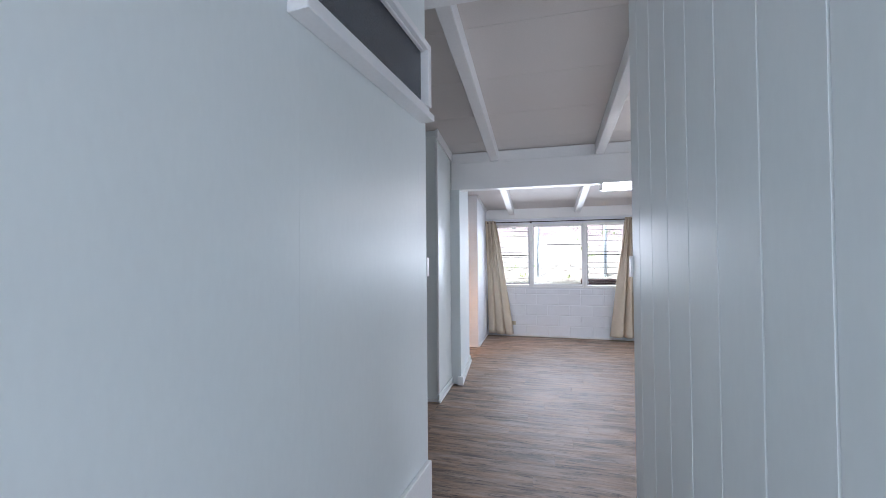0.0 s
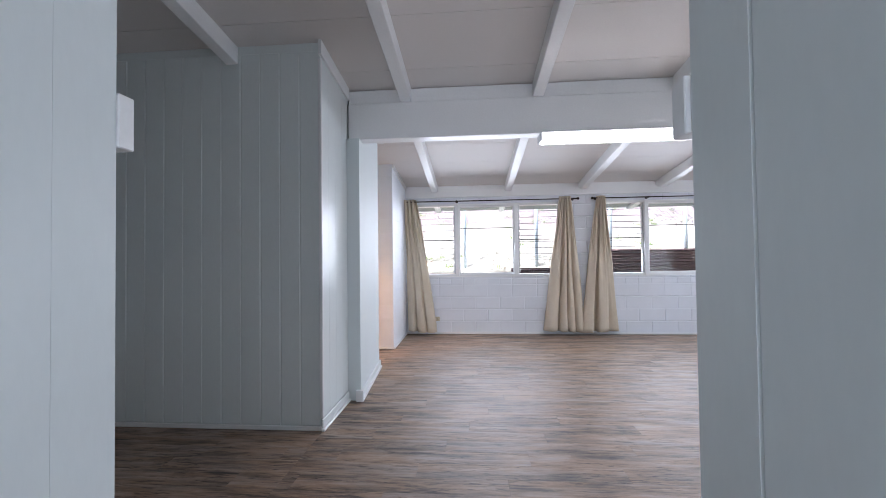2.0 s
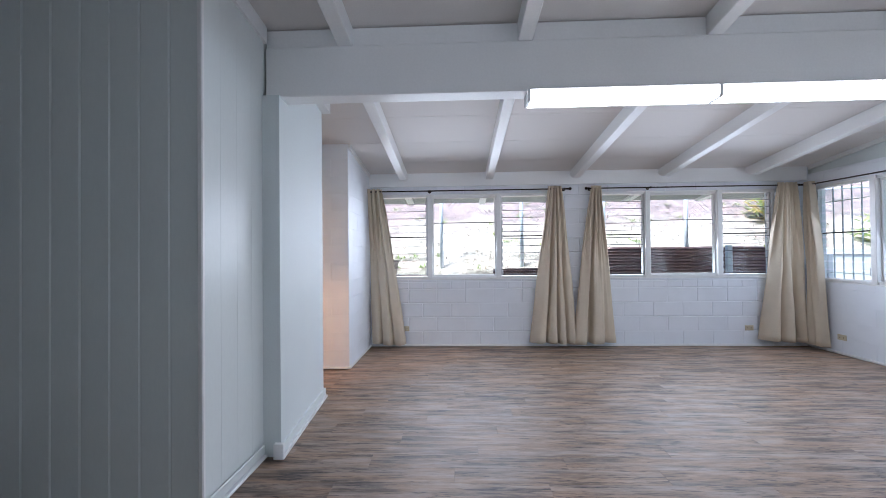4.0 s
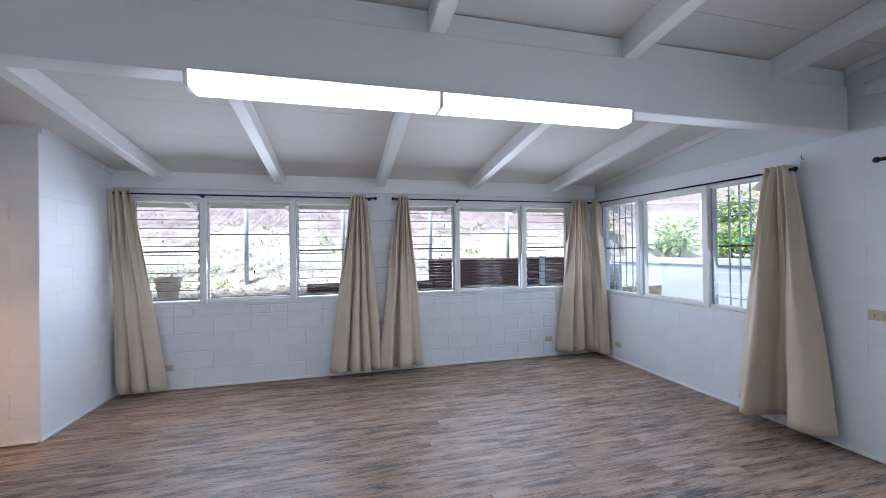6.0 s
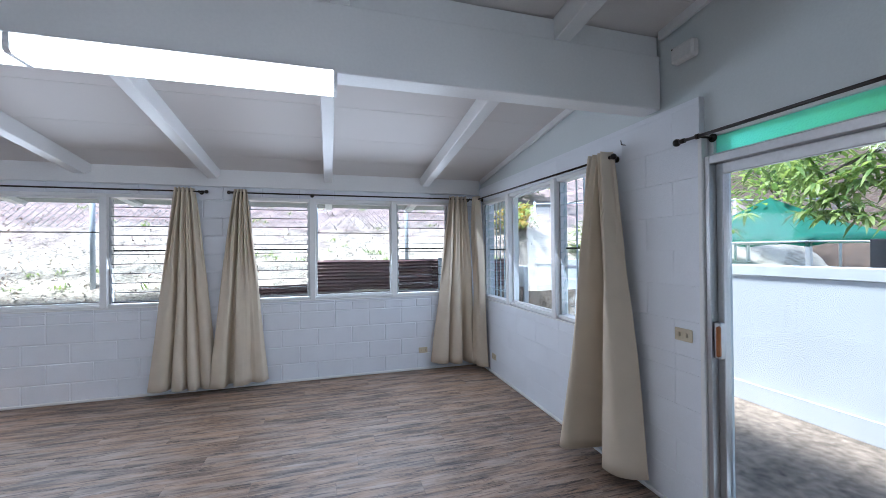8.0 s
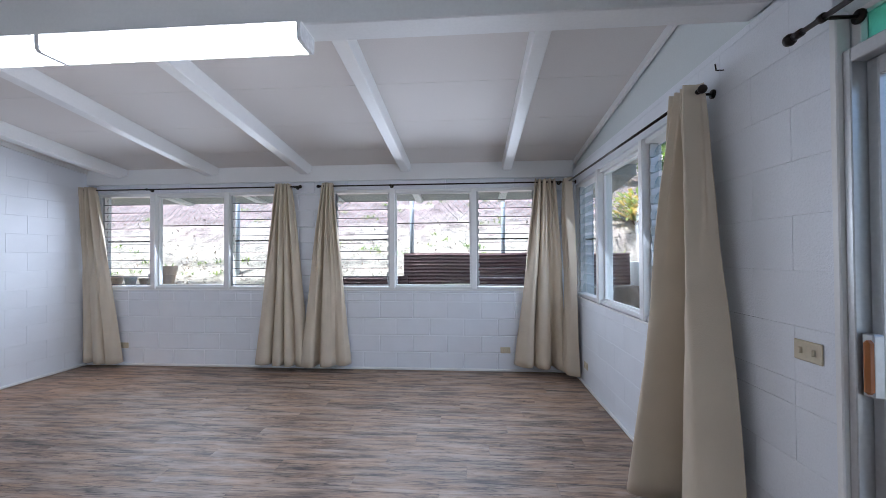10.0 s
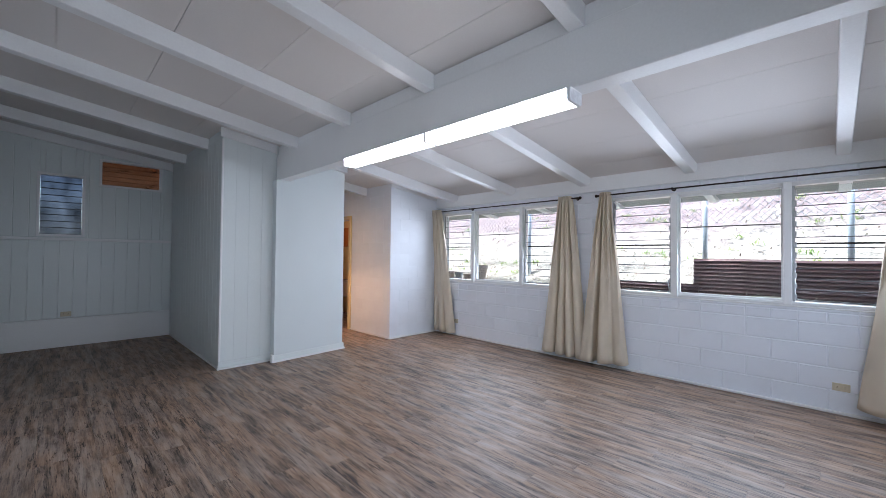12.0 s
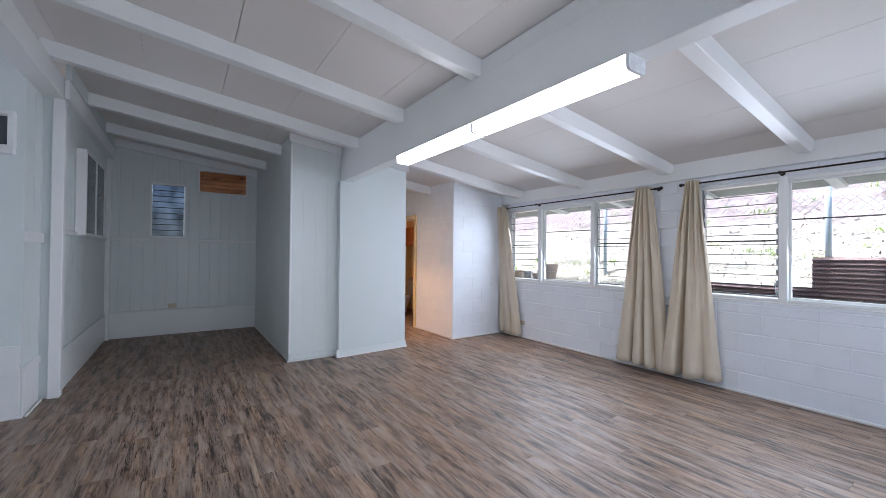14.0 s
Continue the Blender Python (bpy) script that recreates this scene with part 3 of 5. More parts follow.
strip("chair_rail", [(1.085, 1.515, 1.15, 1.180, 1.46, 1.55)], "deep white rail on the wall beside the hall opening", 0.002)
strip("chair_rail", [(2.412, 7.0, 1.18, 1.218, 1.46, 1.55)], "deep white rail along the wall behind the walk", 0.002)
strip("wall_ledge", [(1.085, 1.515, 1.15, 1.175, 0.36, 0.42), (1.085, 1.51, 1.15, 1.163, 0, 0.36)], "white plinth beside the hall opening")
hall_ledge = strip("wall_ledge", [(HALL_L, HALL_L + 0.022, -3.0, 1.145, 0.36, 0.60), (HALL_L, HALL_L + 0.012, -3.0, 1.145, 0, 0.36)], "white stepped plinth along the hall wall")
hall_ledge.matrix_world = SKEW
strip("wall_ledge", [(HALL_R - 0.018, HALL_R, -3.0, 1.183, 0.0, 0.36)], "white plinth along the grooved hall wall")
strip("wall_ledge", [(2.412, 7.0, 1.18, 1.205, 0.0, 0.40)], "white plinth along the wall behind the walk")
strip("baseboard", [(1.09, 1.52, 1.175, 1.19, 0, 0.022), (1.522, 1.537, -0.9, 1.17, 0, 0.022)], "thin white bead beside the hall opening", 0.004, category="baseboard")
strip("trim_nook_corner", [(NOOK_X, NOOK_X + 0.09, 1.25, 1.31, 0.0, 2.83)], "white corner board of the nook", 0.005)
bm = bmesh.new()
prism(bm, [(1.32, ceil_z(1.32) - 0.13), (3.388, ceil_z(3.388) - 0.13), (3.388, ceil_z(3.388)), (1.32, ceil_z(1.32))], "x", NOOK_X, NOOK_X + 0.04)
thing("trim_west", bm, TRIM, "white sloping board under the ceiling of the nook", "trim", kind="structure")
bm = bmesh.new()
prism(bm, [(3.36, ceil_z(3.36) - 0.11), (4.03, ceil_z(4.03) - 0.11), (4.03, ceil_z(4.03)), (3.36, ceil_z(3.36))], "x", 0.955, 0.978)
thing("trim_partition", bm, TRIM, "white sloping board under the ceiling at the partition", "trim", kind="structure")
bm = bmesh.new()
prism(bm, [(4.18, ceil_z(4.18) - 0.09), (5.03, ceil_z(5.03) - 0.09), (5.03, ceil_z(5.03)), (4.18, ceil_z(4.18))], "x", 1.0, 1.072)
prism(bm, [(5.92, ceil_z(5.92) - 0.05), (6.96, ceil_z(6.96) - 0.05), (6.96, ceil_z(6.96)), (5.92, ceil_z(5.92))], "x", 0.98, 1.0)
thing("trim_wing", bm, TRIM, "white sloping board above the wall end", "trim", kind="structure")
strip("trim_bath_door", [(-0.272, -0.20, 5.88, 5.914, 0, 2.12), (-1.12, -0.272, 5.88, 5.914, 2.05, 2.12), (-1.12, -1.05, 5.88, 5.914, 0, 2.05)], "cream door casing at the end of the passage", material=YELLOW)


# ---- switches, outlets, detector ----
def plate(name, axis, plane, u, v, w, h, slots, label, category):
    f = face_frame(axis, plane)
    ob = thing(name, None, None, label, category, "ivory wall plates")
    bm = bmesh.new()
    bx(bm, u - w / 2, u + w / 2, v - h / 2, v + h / 2, 0.0, 0.007, 0.003)
    bm.transform(f)
    part("cover", bm, IVORY, ob)
    for du in (-w * 0.22, w * 0.22):
        bm = bmesh.new()
        if slots:
            bx(bm, u + du - 0.014, u + du + 0.014, v - 0.014, v + 0.014, 0.007, 0.010, 0.003)
            bm.transform(f)
            sock = part("socket", bm, IVORY, ob)
            for dv in (-0.006, 0.006):
                bm = bmesh.new()
                bx(bm, u + du - 0.005, u + du + 0.005, v + dv - 0.0012, v + dv + 0.0012, 0.0101, 0.0108)
                bm.transform(f)
                part("slot", bm, DARK, sock)
        else:
            bx(bm, u + du - 0.006, u + du + 0.006, v - 0.010, v + 0.012, 0.007, 0.017, 0.002)
            bm.transform(f)
            part("toggle", bm, IVORY, ob)


plate("light_switch", "-x", 7.0, -3.868, 1.02, 0.115, 0.072, False, "double ivory light switch plate beside the sliding door", "switch")
plate("wall_outlet", "-y", 7.0, 1.475, 0.247, 0.115, 0.070, True, "ivory wall outlet low on the block wall", "outlet")
plate("wall_outlet", "-y", 7.0, 6.215, 0.245, 0.115, 0.070, True, "ivory wall outlet beside the corner curtain", "outlet")
plate("wall_outlet", "-x", 7.0, -6.53, 0.212, 0.115, 0.070, True, "ivory wall outlet low on the side wall", "outlet")
plate("wall_outlet", "+x", NOOK_X + 0.003, 2.116, 0.477, 0.115, 0.070, True, "ivory wall outlet above the nook ledge", "outlet")
det = boxthing("alarm_box", WHITEP, 6.975, 7.03, 3.768, 3.915, 2.572, 2.668, 0.012, "small white plastic box high on the gable wall", "alarm")
boxpart("lens", det, DARK, 6.972, 6.976, 3.895, 3.903, 2.652, 2.658)
bm = bmesh.new()
tube(bm, (7.0, 4.30, 2.215), (6.965, 4.30, 2.215), 0.003, 8)
tube(bm, (6.966, 4.30, 2.215), (6.962, 4.30, 2.245), 0.003, 8)
thing("wall_hook", bm, BRONZE, "small dark wire hook above the curtain rod", "hook")

# ---- bathroom glimpsed at the end of the passage ----
cab = thing("wall_cabinet", None, None, "orange-stained wooden wall cabinet over the toilet", "cabinet")
boxpart("body", cab, WOOD, -2.40, -1.60, 6.80, 6.998, 1.58, 2.02, 0.004)
for a, b in ((-2.395, -2.005), (-1.995, -1.605)):
    d = boxpart("door", cab, WOOD, a, b, 6.780, 6.799, 1.59, 2.01, 0.006)
    bm = bmesh.new()
    ball(bm, (b - 0.04 if a < -2.1 else a + 0.04, 6.770, 1.66), 0.012)
    part("knob", bm, ALU, d, smooth=True)
wc = thing("toilet", None, None, "white porcelain toilet against the bathroom wall", "toilet")
boxpart("tank", wc, PORCELAIN, -2.20, -1.77, 6.80, 6.99, 0.40, 0.76, 0.02)
boxpart("tank_lid", wc, PORCELAIN, -2.22, -1.75, 6.785, 6.995, 0.762, 0.80, 0.012)
bm = bmesh.new()
lathe(bm, [(0.0, -0.006), (0.12, -0.006), (0.11, 0.12), (0.19, 0.33), (0.205, 0.39), (0.17, 0.39), (0.13, 0.25), (0.0, 0.20)], (-1.985, 6.56, 0), 20)
part("bowl", bm, PORCELAIN, wc, smooth=True)
bm = bmesh.new()
lathe(bm, [(0.0, 0.392), (0.20, 0.392), (0.205, 0.405), (0.19, 0.42), (0.0, 0.422)], (-1.985, 6.56, 0), 20)
part("seat_lid", bm, PORCELAIN, wc, smooth=True)


# ---- curtains ----
def smooth_run(points, steps=12):
    """Points of a smooth curve through the given ones."""
    pts = [points[0], *points, points[-1]]
    out = []
    for k in range(1, len(pts) - 2):
        p0, p1, p2, p3 = pts[k - 1:k + 3]
        for i in range(steps):
            t = i / steps
            out.append(tuple(0.5 * (2 * b + (c - a) * t + (2 * a - 5 * b + 4 * c - d) * t * t + (3 * b - a - 3 * c + d) * t ** 3) for a, b, c, d in zip(p0, p1, p2, p3)))
    return out + [points[-1]]


def curtain(along, wall, top, bottom, head, hem, seed, label):
    """A cloth whose folds run straight from tight pleats on the rod to the wide folds of its hem.
    head: first and last place on the rod; hem: (place along the wall, distance from it)."""
    rnd = random.Random(seed)
    ph = [rnd.uniform(0, 6.28) for _ in range(4)]
    mean = sum(d for _, d in hem) / len(hem)
    low = smooth_run([(p, max(0.012, mean + 1.35 * (d - mean))) for p, d in hem])
    n, nv = len(low), 30
    pleats = max(3, len(hem) // 3)
    bm = bmesh.new()
    rows = []
    for j in range(nv + 1):
        t = j / nv
        row = []
        for i, (p1, d1) in enumerate(low):
            u = i / (n - 1)
            p0 = head[0] + (head[1] - head[0]) * u
            d0 = 0.088 + 0.038 * math.sin(2 * math.pi * pleats * u + ph[0])
            fine = 0.021 * math.sin(4.6 * math.pi * pleats * u + ph[3]) * math.sin(math.pi * min(1.0, t * 1.6 + 0.15)) * (1 - 0.55 * t)
            f = t ** (0.92 + 0.10 * math.sin(5 * u + ph[1]))
            wob = 0.006 * math.sin(7 * t + 9 * u + ph[2]) * math.sin(math.pi * t) + 0.0025 * noise.noise((u * 30, t * 9, seed))
            p, d = p0 + (p1 - p0) * f + wob, d0 + (d1 - d0) * f + wob + fine
            z = top + (bottom - top) * t + (0.012 * math.sin(4 * u + ph[3]) * t if j else 0.004 * math.sin(2 * math.pi * pleats * u))
            row.append(bm.verts.new((p, wall - d, z) if along == "x" else (wall - d, p, z)))
        rows.append(row)
    for a, b in zip(rows, rows[1:]):
        for i in range(n - 1):
            bm.faces.new((a[i], a[i + 1], b[i + 1], b[i]))
    ob = thing("curtain", None, None, label, "curtain", "beige curtains")
    cloth = part("cloth", bm, LINEN, ob, smooth=True)
    so = cloth.modifiers.new("thick", "SOLIDIFY")
    so.thickness = 0.004
    return ob


curtain("x", 6.99, 2.218, 0.055, (0.985, 1.175), [(1.02, 0.04), (1.04, 0.10), (1.12, 0.13), (1.17, 0.07), (1.20, 0.12), (1.29, 0.14), (1.33, 0.08), (1.37, 0.12), (1.46, 0.11), (1.49, 0.04)], 1, "beige cloth curtain gathered beside the block wall corner")
curtain("x", 6.99, 2.218, 0.060, (3.495, 3.675), [(3.26, 0.015), (3.22, 0.02), (3.245, 0.10), (3.33, 0.14), (3.41, 0.12), (3.435, 0.06), (3.48, 0.13), (3.56, 0.14), (3.59, 0.07), (3.63, 0.13), (3.69, 0.13), (3.715, 0.06), (3.76, 0.10), (3.83, 0.11), (3.87, 0.03)], 2, "beige cloth curtain hanging flared between the two windows")
curtain("x", 6.99, 2.218, 0.065, (4.07, 4.20), [(3.80, 0.06), (3.82, 0.12), (3.91, 0.15), (3.965, 0.13), (3.98, 0.04), (4.02, 0.0), (4.045, 0.05), (4.06, 0.13), (4.13, 0.15), (4.19, 0.13), (4.23, 0.09), (4.29, 0.12), (4.36, 0.12), (4.39, 0.04)], 3, "beige cloth curtain with one deep dark fold")
curtain("x", 6.99, 2.218, 0.085, (6.55, 6.77), [(6.36, 0.02), (6.315, 0.03), (6.34, 0.10), (6.43, 0.16), (6.50, 0.14), (6.525, 0.07), (6.57, 0.15), (6.65, 0.17), (6.70, 0.12), (6.715, 0.04), (6.75, 0.03), (6.78, 0.12), (6.83, 0.16), (6.88, 0.13)], 4, "beige cloth curtain hanging in the window corner")
curtain("y", 6.99, 2.212, 0.060, (6.87, 6.785), [(6.86, 0.08), (6.84, 0.13), (6.79, 0.15), (6.74, 0.13), (6.70, 0.14), (6.665, 0.11), (6.65, 0.04)], 5, "narrow beige curtain on the side window rod")
curtain("y", 6.99, 2.178, 0.095, (4.52, 4.345), [(4.86, 0.03), (4.83, 0.07), (4.74, 0.12), (4.66, 0.22), (4.60, 0.28), (4.545, 0.265), (4.525, 0.15), (4.50, 0.05), (4.39, 0.04), (4.36, 0.13), (4.30, 0.19), (4.20, 0.19), (4.13, 0.15), (4.08, 0.07)], 6, "wide beige cloth curtain flared to the floor beside the door")


def rod(axis, a, b, c, z, brackets, wall, label, finials=(True, True), sag=0.0):
    """A curtain rod with ball finials and wall brackets; axis: the wall runs along x or y."""
    def at(s, off):
        h = z - sag * (b - s) / (b - a)
        return (s, off, h) if axis == "x" else (off, s, h)
    ob = thing("curtain_rod", None, None, label, "curtain rod", "curtain rods")
    bm = bmesh.new()
    tube(bm, at(a, c), at(b, c), 0.0085)
    part("bar", bm, BRONZE, ob, smooth=True)
    for s, way, on in ((a, -1, finials[0]), (b, 1, finials[1])):
        if on:
            bm = bmesh.new()
            tube(bm, at(s, c), at(s + way * 0.03, c), 0.013)
            ball(bm, at(s + way * 0.05, c), 0.021)
            part("finial", bm, BRONZE, ob, smooth=True)
    for s in brackets:
        bm = bmesh.new()
        tube(bm, at(s, wall), at(s, c), 0.006)
        tube(bm, at(s, wall), at(s, wall - 0.008 if wall > c else wall + 0.008), 0.022)
        tube(bm, at(s - 0.008, c), at(s + 0.008, c), 0.014)
        part("bracket", bm, BRONZE, ob, smooth=True)
    return ob


rod("x", 1.00, 3.74, 6.91, 2.185, (1.02, 1.84, 3.72), 7.0, "dark bronze curtain rod over the wide window")
rod("x", 4.06, 6.86, 6.91, 2.185, (4.08, 4.88, 6.84), 7.0, "dark bronze curtain rod reaching into the corner")
rod("y", 4.36, 6.88, 6.91, 2.175, (4.38, 6.86), 7.0, "dark bronze curtain rod over the side window", (True, False), 0.04)
rod("y", 1.75, 3.775, 6.92, 2.095, (3.70, 1.80), 7.03, "dark bronze curtain rod over the sliding door")


# ---- windows ----
def window(name, axis, plane, hole, mullions, label, bars):
    """Jalousie at both sides of a fixed pane, set in a block wall. In the wall's own frame: u along, v up, n into the room."""
    u0, u1, v0, v1 = hole
    f = face_frame(axis, plane)
    ob = thing(name, None, None, label, "window", kind="structure")

    def add(nm, boxes, material, parent=ob, lab="", bevel=0.003):
        bm = bmesh.new()
        for b in boxes:
            bx(bm, *b, bevel)
        bm.transform(f)
        return part(nm, bm, material, parent, lab)

    add("window_frame", [(u0, u1, v0, v0 + 0.035, -0.12, -0.02), (u0, u1, v1 - 0.035, v1, -0.12, -0.02), (u0, u0 + 0.03, v0 + 0.035, v1 - 0.035, -0.12, -0.02), (u1 - 0.03, u1, v0 + 0.035, v1 - 0.035, -0.12, -0.02)], TRIM)
    add("window_sill", [(u0 - 0.005, u1 + 0.005, v0 - 0.014, v0, -0.19, 0.007)], TRIM, bevel=0.003)
    for m in mullions:
        add("mullion", [(m - 0.032, m + 0.032, v0, v1, -0.13, 0.004)], TRIM, bevel=0.004)
    m0, m1 = mullions
    pane = add("pane", [(m0 + 0.032, m1 - 0.032, v0 + 0.035, v1 - 0.035, -0.075, -0.070)], CLEAR, bevel=0)
    pane.visible_shadow = False
    add("pane_bead", [(m0 + 0.032, m0 + 0.05, v0 + 0.035, v1 - 0.035, -0.07, -0.05), (m1 - 0.05, m1 - 0.032, v0 + 0.035, v1 - 0.035, -0.07, -0.05), (m0 + 0.05, m1 - 0.05, v0 + 0.035, v0 + 0.055, -0.07, -0.05), (m0 + 0.05, m1 - 0.05, v1 - 0.055, v1 - 0.035, -0.07, -0.05)], TRIM, bevel=0.002)
    for a, b in ((u0 + 0.03, m0 - 0.032), (m1 + 0.032, u1 - 0.03)):
        jal = add("jalousie", [(a, a + 0.022, v0 + 0.035, v1 - 0.035, -0.10, -0.045), (b - 0.022, b, v0 + 0.035, v1 - 0.035, -0.10, -0.045)], ALU)
        n = 11
        pitch = (v1 - v0 - 0.09) / n
        clips = []
        for k in range(n):
            z = v0 + 0.045 + (k + 0.5) * pitch
            for c0 in (a + 0.022, b - 0.034):
                clips.append((c0, c0 + 0.012, z - 0.034, z + 0.016, -0.068, -0.036))
        add("clips", clips, ALU, jal, "row of small metal louver clips", 0.002)
        add("crank", [(b - 0.040, b - 0.020, v0 + 0.16, v0 + 0.19, -0.045, -0.012), (b - 0.034, b - 0.026, v0 + 0.09, v0 + 0.165, -0.020, -0.012)], ALU, jal, "small metal louver operator handle", 0.003)
        for k in range(n):
            z = v0 + 0.045 + (k + 0.5) * pitch
            bm = bmesh.new()
            h, t = 0.047, 0.004
            tilt = math.radians(62)
            c, s = math.cos(tilt) * h, math.sin(tilt) * h
            ring = [(z - s, -0.075 + c), (z + s, -0.075 - c), (z + s, -0.075 - c + 2 * t), (z - s, -0.075 + c + 2 * t)]
            prism(bm, ring, "x", a + 0.024, b - 0.024)
            # added lip: paints in the darkening where two louvers overlap
            if not bars:
                bx(bm, a + 0.024, b - 0.024, z - s - 0.004, z - s + 0.004, -0.075 + c - 0.002, -0.075 + c + 2 * t + 0.001)
            bm.transform(f)
            bm.faces.ensure_lookup_table()
            for fc in bm.faces:
                fc.material_index = (2 if bars else 1) if fc.calc_area() < 0.02 else 0
            lou = part("louver", bm, [LOUVRE, GREY_EDGE_OVERLAP, PALE_EDGE], jal)
            lou.visible_shadow = False
        mid = (v0 + v1) / 2
        add("bar", [(a, b, mid - 0.008, mid + 0.008, -0.125, -0.11)], BRONZE, jal, "dark bar across the louvers")
        if bars:
            k = max(2, round((b - a) / 0.115))
            for i in range(1, k):
                u = a + (b - a) * i / k
                add("security_bar", [(u - 0.007, u + 0.007, v0 + 0.01, v1 - 0.02, -0.160, -0.146)], POLE, jal, "thin pale upright bar")
            add("security_bar", [(a, b, v0 + 0.10, v0 + 0.11, -0.16, -0.15)], TRIM, jal)
            add("security_bar", [(a, b, v1 - 0.22, v1 - 0.21, -0.16, -0.15)], TRIM, jal)
    if not bars:
        zc = v0 + 0.80
        add("cross_bar", [(m0 + 0.032, m1 - 0.032, zc - 0.006, zc + 0.006, -0.125, -0.115)], BRONZE, ob, "dark bar behind the fixed pane")
    return ob


window("window_1", "-y", 7.0, WIN_A, (1.84, 2.81), "wide window with glass louvers either side of a fixed pane", False)
window("window_2", "-y", 7.0, WIN_B, (4.88, 5.855), "wide window with glass louvers above a corrugated fence", False)
window("window_3", "-x", 7.0, WIN_E, (-6.14, -5.20), "corner window with barred glass louvers beside a fixed pane", True)


def small_window(name, axis, plane, hole, glass, label, louvers, edge=0.025, proud=0.02):
    u0, u1, v0, v1 = hole
    f = face_frame(axis, plane)
    ob = thing(name, None, None, label, "window", kind="structure")
    bm = bmesh.new()
    for b in ((u0 - edge, u1 + edge, v0 - edge, v0 + 0.01, -0.08, proud), (u0 - edge, u1 + edge, v1 - 0.01, v1 + edge, -0.08, proud), (u0 - edge, u0 + 0.01, v0 + 0.01, v1 - 0.01, -0.08, proud), (u1 - 0.01, u1 + edge, v0 + 0.01, v1 - 0.01, -0.08, proud)):
        bx(bm, *b, 0.003)
    bm.transform(f)
    part("window_frame", bm, TRIM, ob)
    pitch = (v1 - v0 - 0.02) / louvers
    for k in range(louvers):
        z = v0 + 0.01 + (k + 0.5) * pitch
        bm = bmesh.new()
        prism(bm, [(z - pitch * 0.5, -0.022), (z + pitch * 0.5, -0.062), (z + pitch * 0.5, -0.056), (z - pitch * 0.5, -0.016)], "x", u0 + 0.012, u1 - 0.012)
        # added lip: a dark line painted in between neighbouring louvers
        bx(bm, u0 + 0.012, u1 - 0.012, z - pitch * 0.5 - 0.006, z - pitch * 0.5 + 0.006, -0.024, -0.013)
        bm.transform(f)
        for fc in bm.faces:
            fc.material_index = 1 if fc.calc_area() < 0.0065 else 0
        part("louver", bm, [glass, EDGE_OVERLAP], ob)
    return ob


# streaks in the tint stand in for uneven daylight through the louvers
FROST = translucent_mat("frosted_louver_glass", (0.085, 0.096, 0.12), 0.92, 0.20, 1.4, 3.5, (1, 1.6, 0.6))
# amber tint stands in for the warm-lit room behind; no lamp there
WARM_LIT = translucent_mat("warm_lit_louver_tint", (0.085, 0.032, 0.014), 0.92, 0.28, 0.9, 5, (1, 0.6, 1.6))
small_window("window_4", "+x", NOOK_X, N1, FROST, "small window of frosted louvers glowing bluish in a white frame", 9)
small_window("window_5", "+x", NOOK_X, N2, WARM_LIT, "small high window with louvers tinted amber for warm light behind", 5)
hall_window = thing("window_6", None, None, "high dark-paned window in a stepped white frame with a ledge", "window", kind="structure")
f = face_frame("+x", HALL_L)
u0, u1, v0, v1 = CLER
for nm, boxes in (("window_sill", [(u0 - 0.05, u1 + 0.035, v0 - 0.060, v0 - 0.030, 0.001, 0.068)]),
                  ("window_frame", [(u0 - 0.04, u1 + 0.030, v0 - 0.029, v0 + 0.004, -0.08, 0.045), (u0 - 0.04, u1 + 0.033, v1 - 0.004, v1 + 0.026, -0.08, 0.055), (u0 - 0.04, u0, v0 + 0.004, v1 - 0.004, -0.08, 0.055), (u1 - 0.004, u1 + 0.033, v0 + 0.004, v1 - 0.004, -0.08, 0.055)]),
                  ("stop_bead", [(u0, u1 - 0.005, v0 + 0.005, v0 + 0.016, 0.018, 0.036), (u0, u1 - 0.005, v1 - 0.014, v1 - 0.005, 0.018, 0.036)])):
    bm = bmesh.new()
    for b in boxes:
        bx(bm, *b, 0.003)
    bm.transform(f)
    part(nm, bm, TRIM, hall_window)
bm = bmesh.new()
bx(bm, u0 + 0.001, u1 - 0.005, v0 + 0.005, v1 - 0.005, 0.010, 0.017)
bm.transform(f)
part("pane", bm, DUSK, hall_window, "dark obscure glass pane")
hall_window.matrix_world = SKEW

# boxed window unit on the nook's side wall
ob = thing("window_7", None, None, "white boxed sliding window with two dark panes", "window", kind="structure")
bm = bmesh.new()
for b in ((-0.98, 0.32, 1.252, 1.352, 1.560, 1.595), (-0.98, 0.30, 1.252, 1.345, 2.500, 2.535), (0.26, 0.30, 1.252, 1.345, 1.595, 2.500), (-0.98, -0.94, 1.252, 1.345, 1.595, 2.500), (-0.37, -0.31, 1.252, 1.343, 1.595, 2.500)):
    bx(bm, *b, 0.004)
part("window_frame", bm, TRIM, ob)
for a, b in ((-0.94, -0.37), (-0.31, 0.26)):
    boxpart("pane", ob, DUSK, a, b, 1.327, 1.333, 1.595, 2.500)

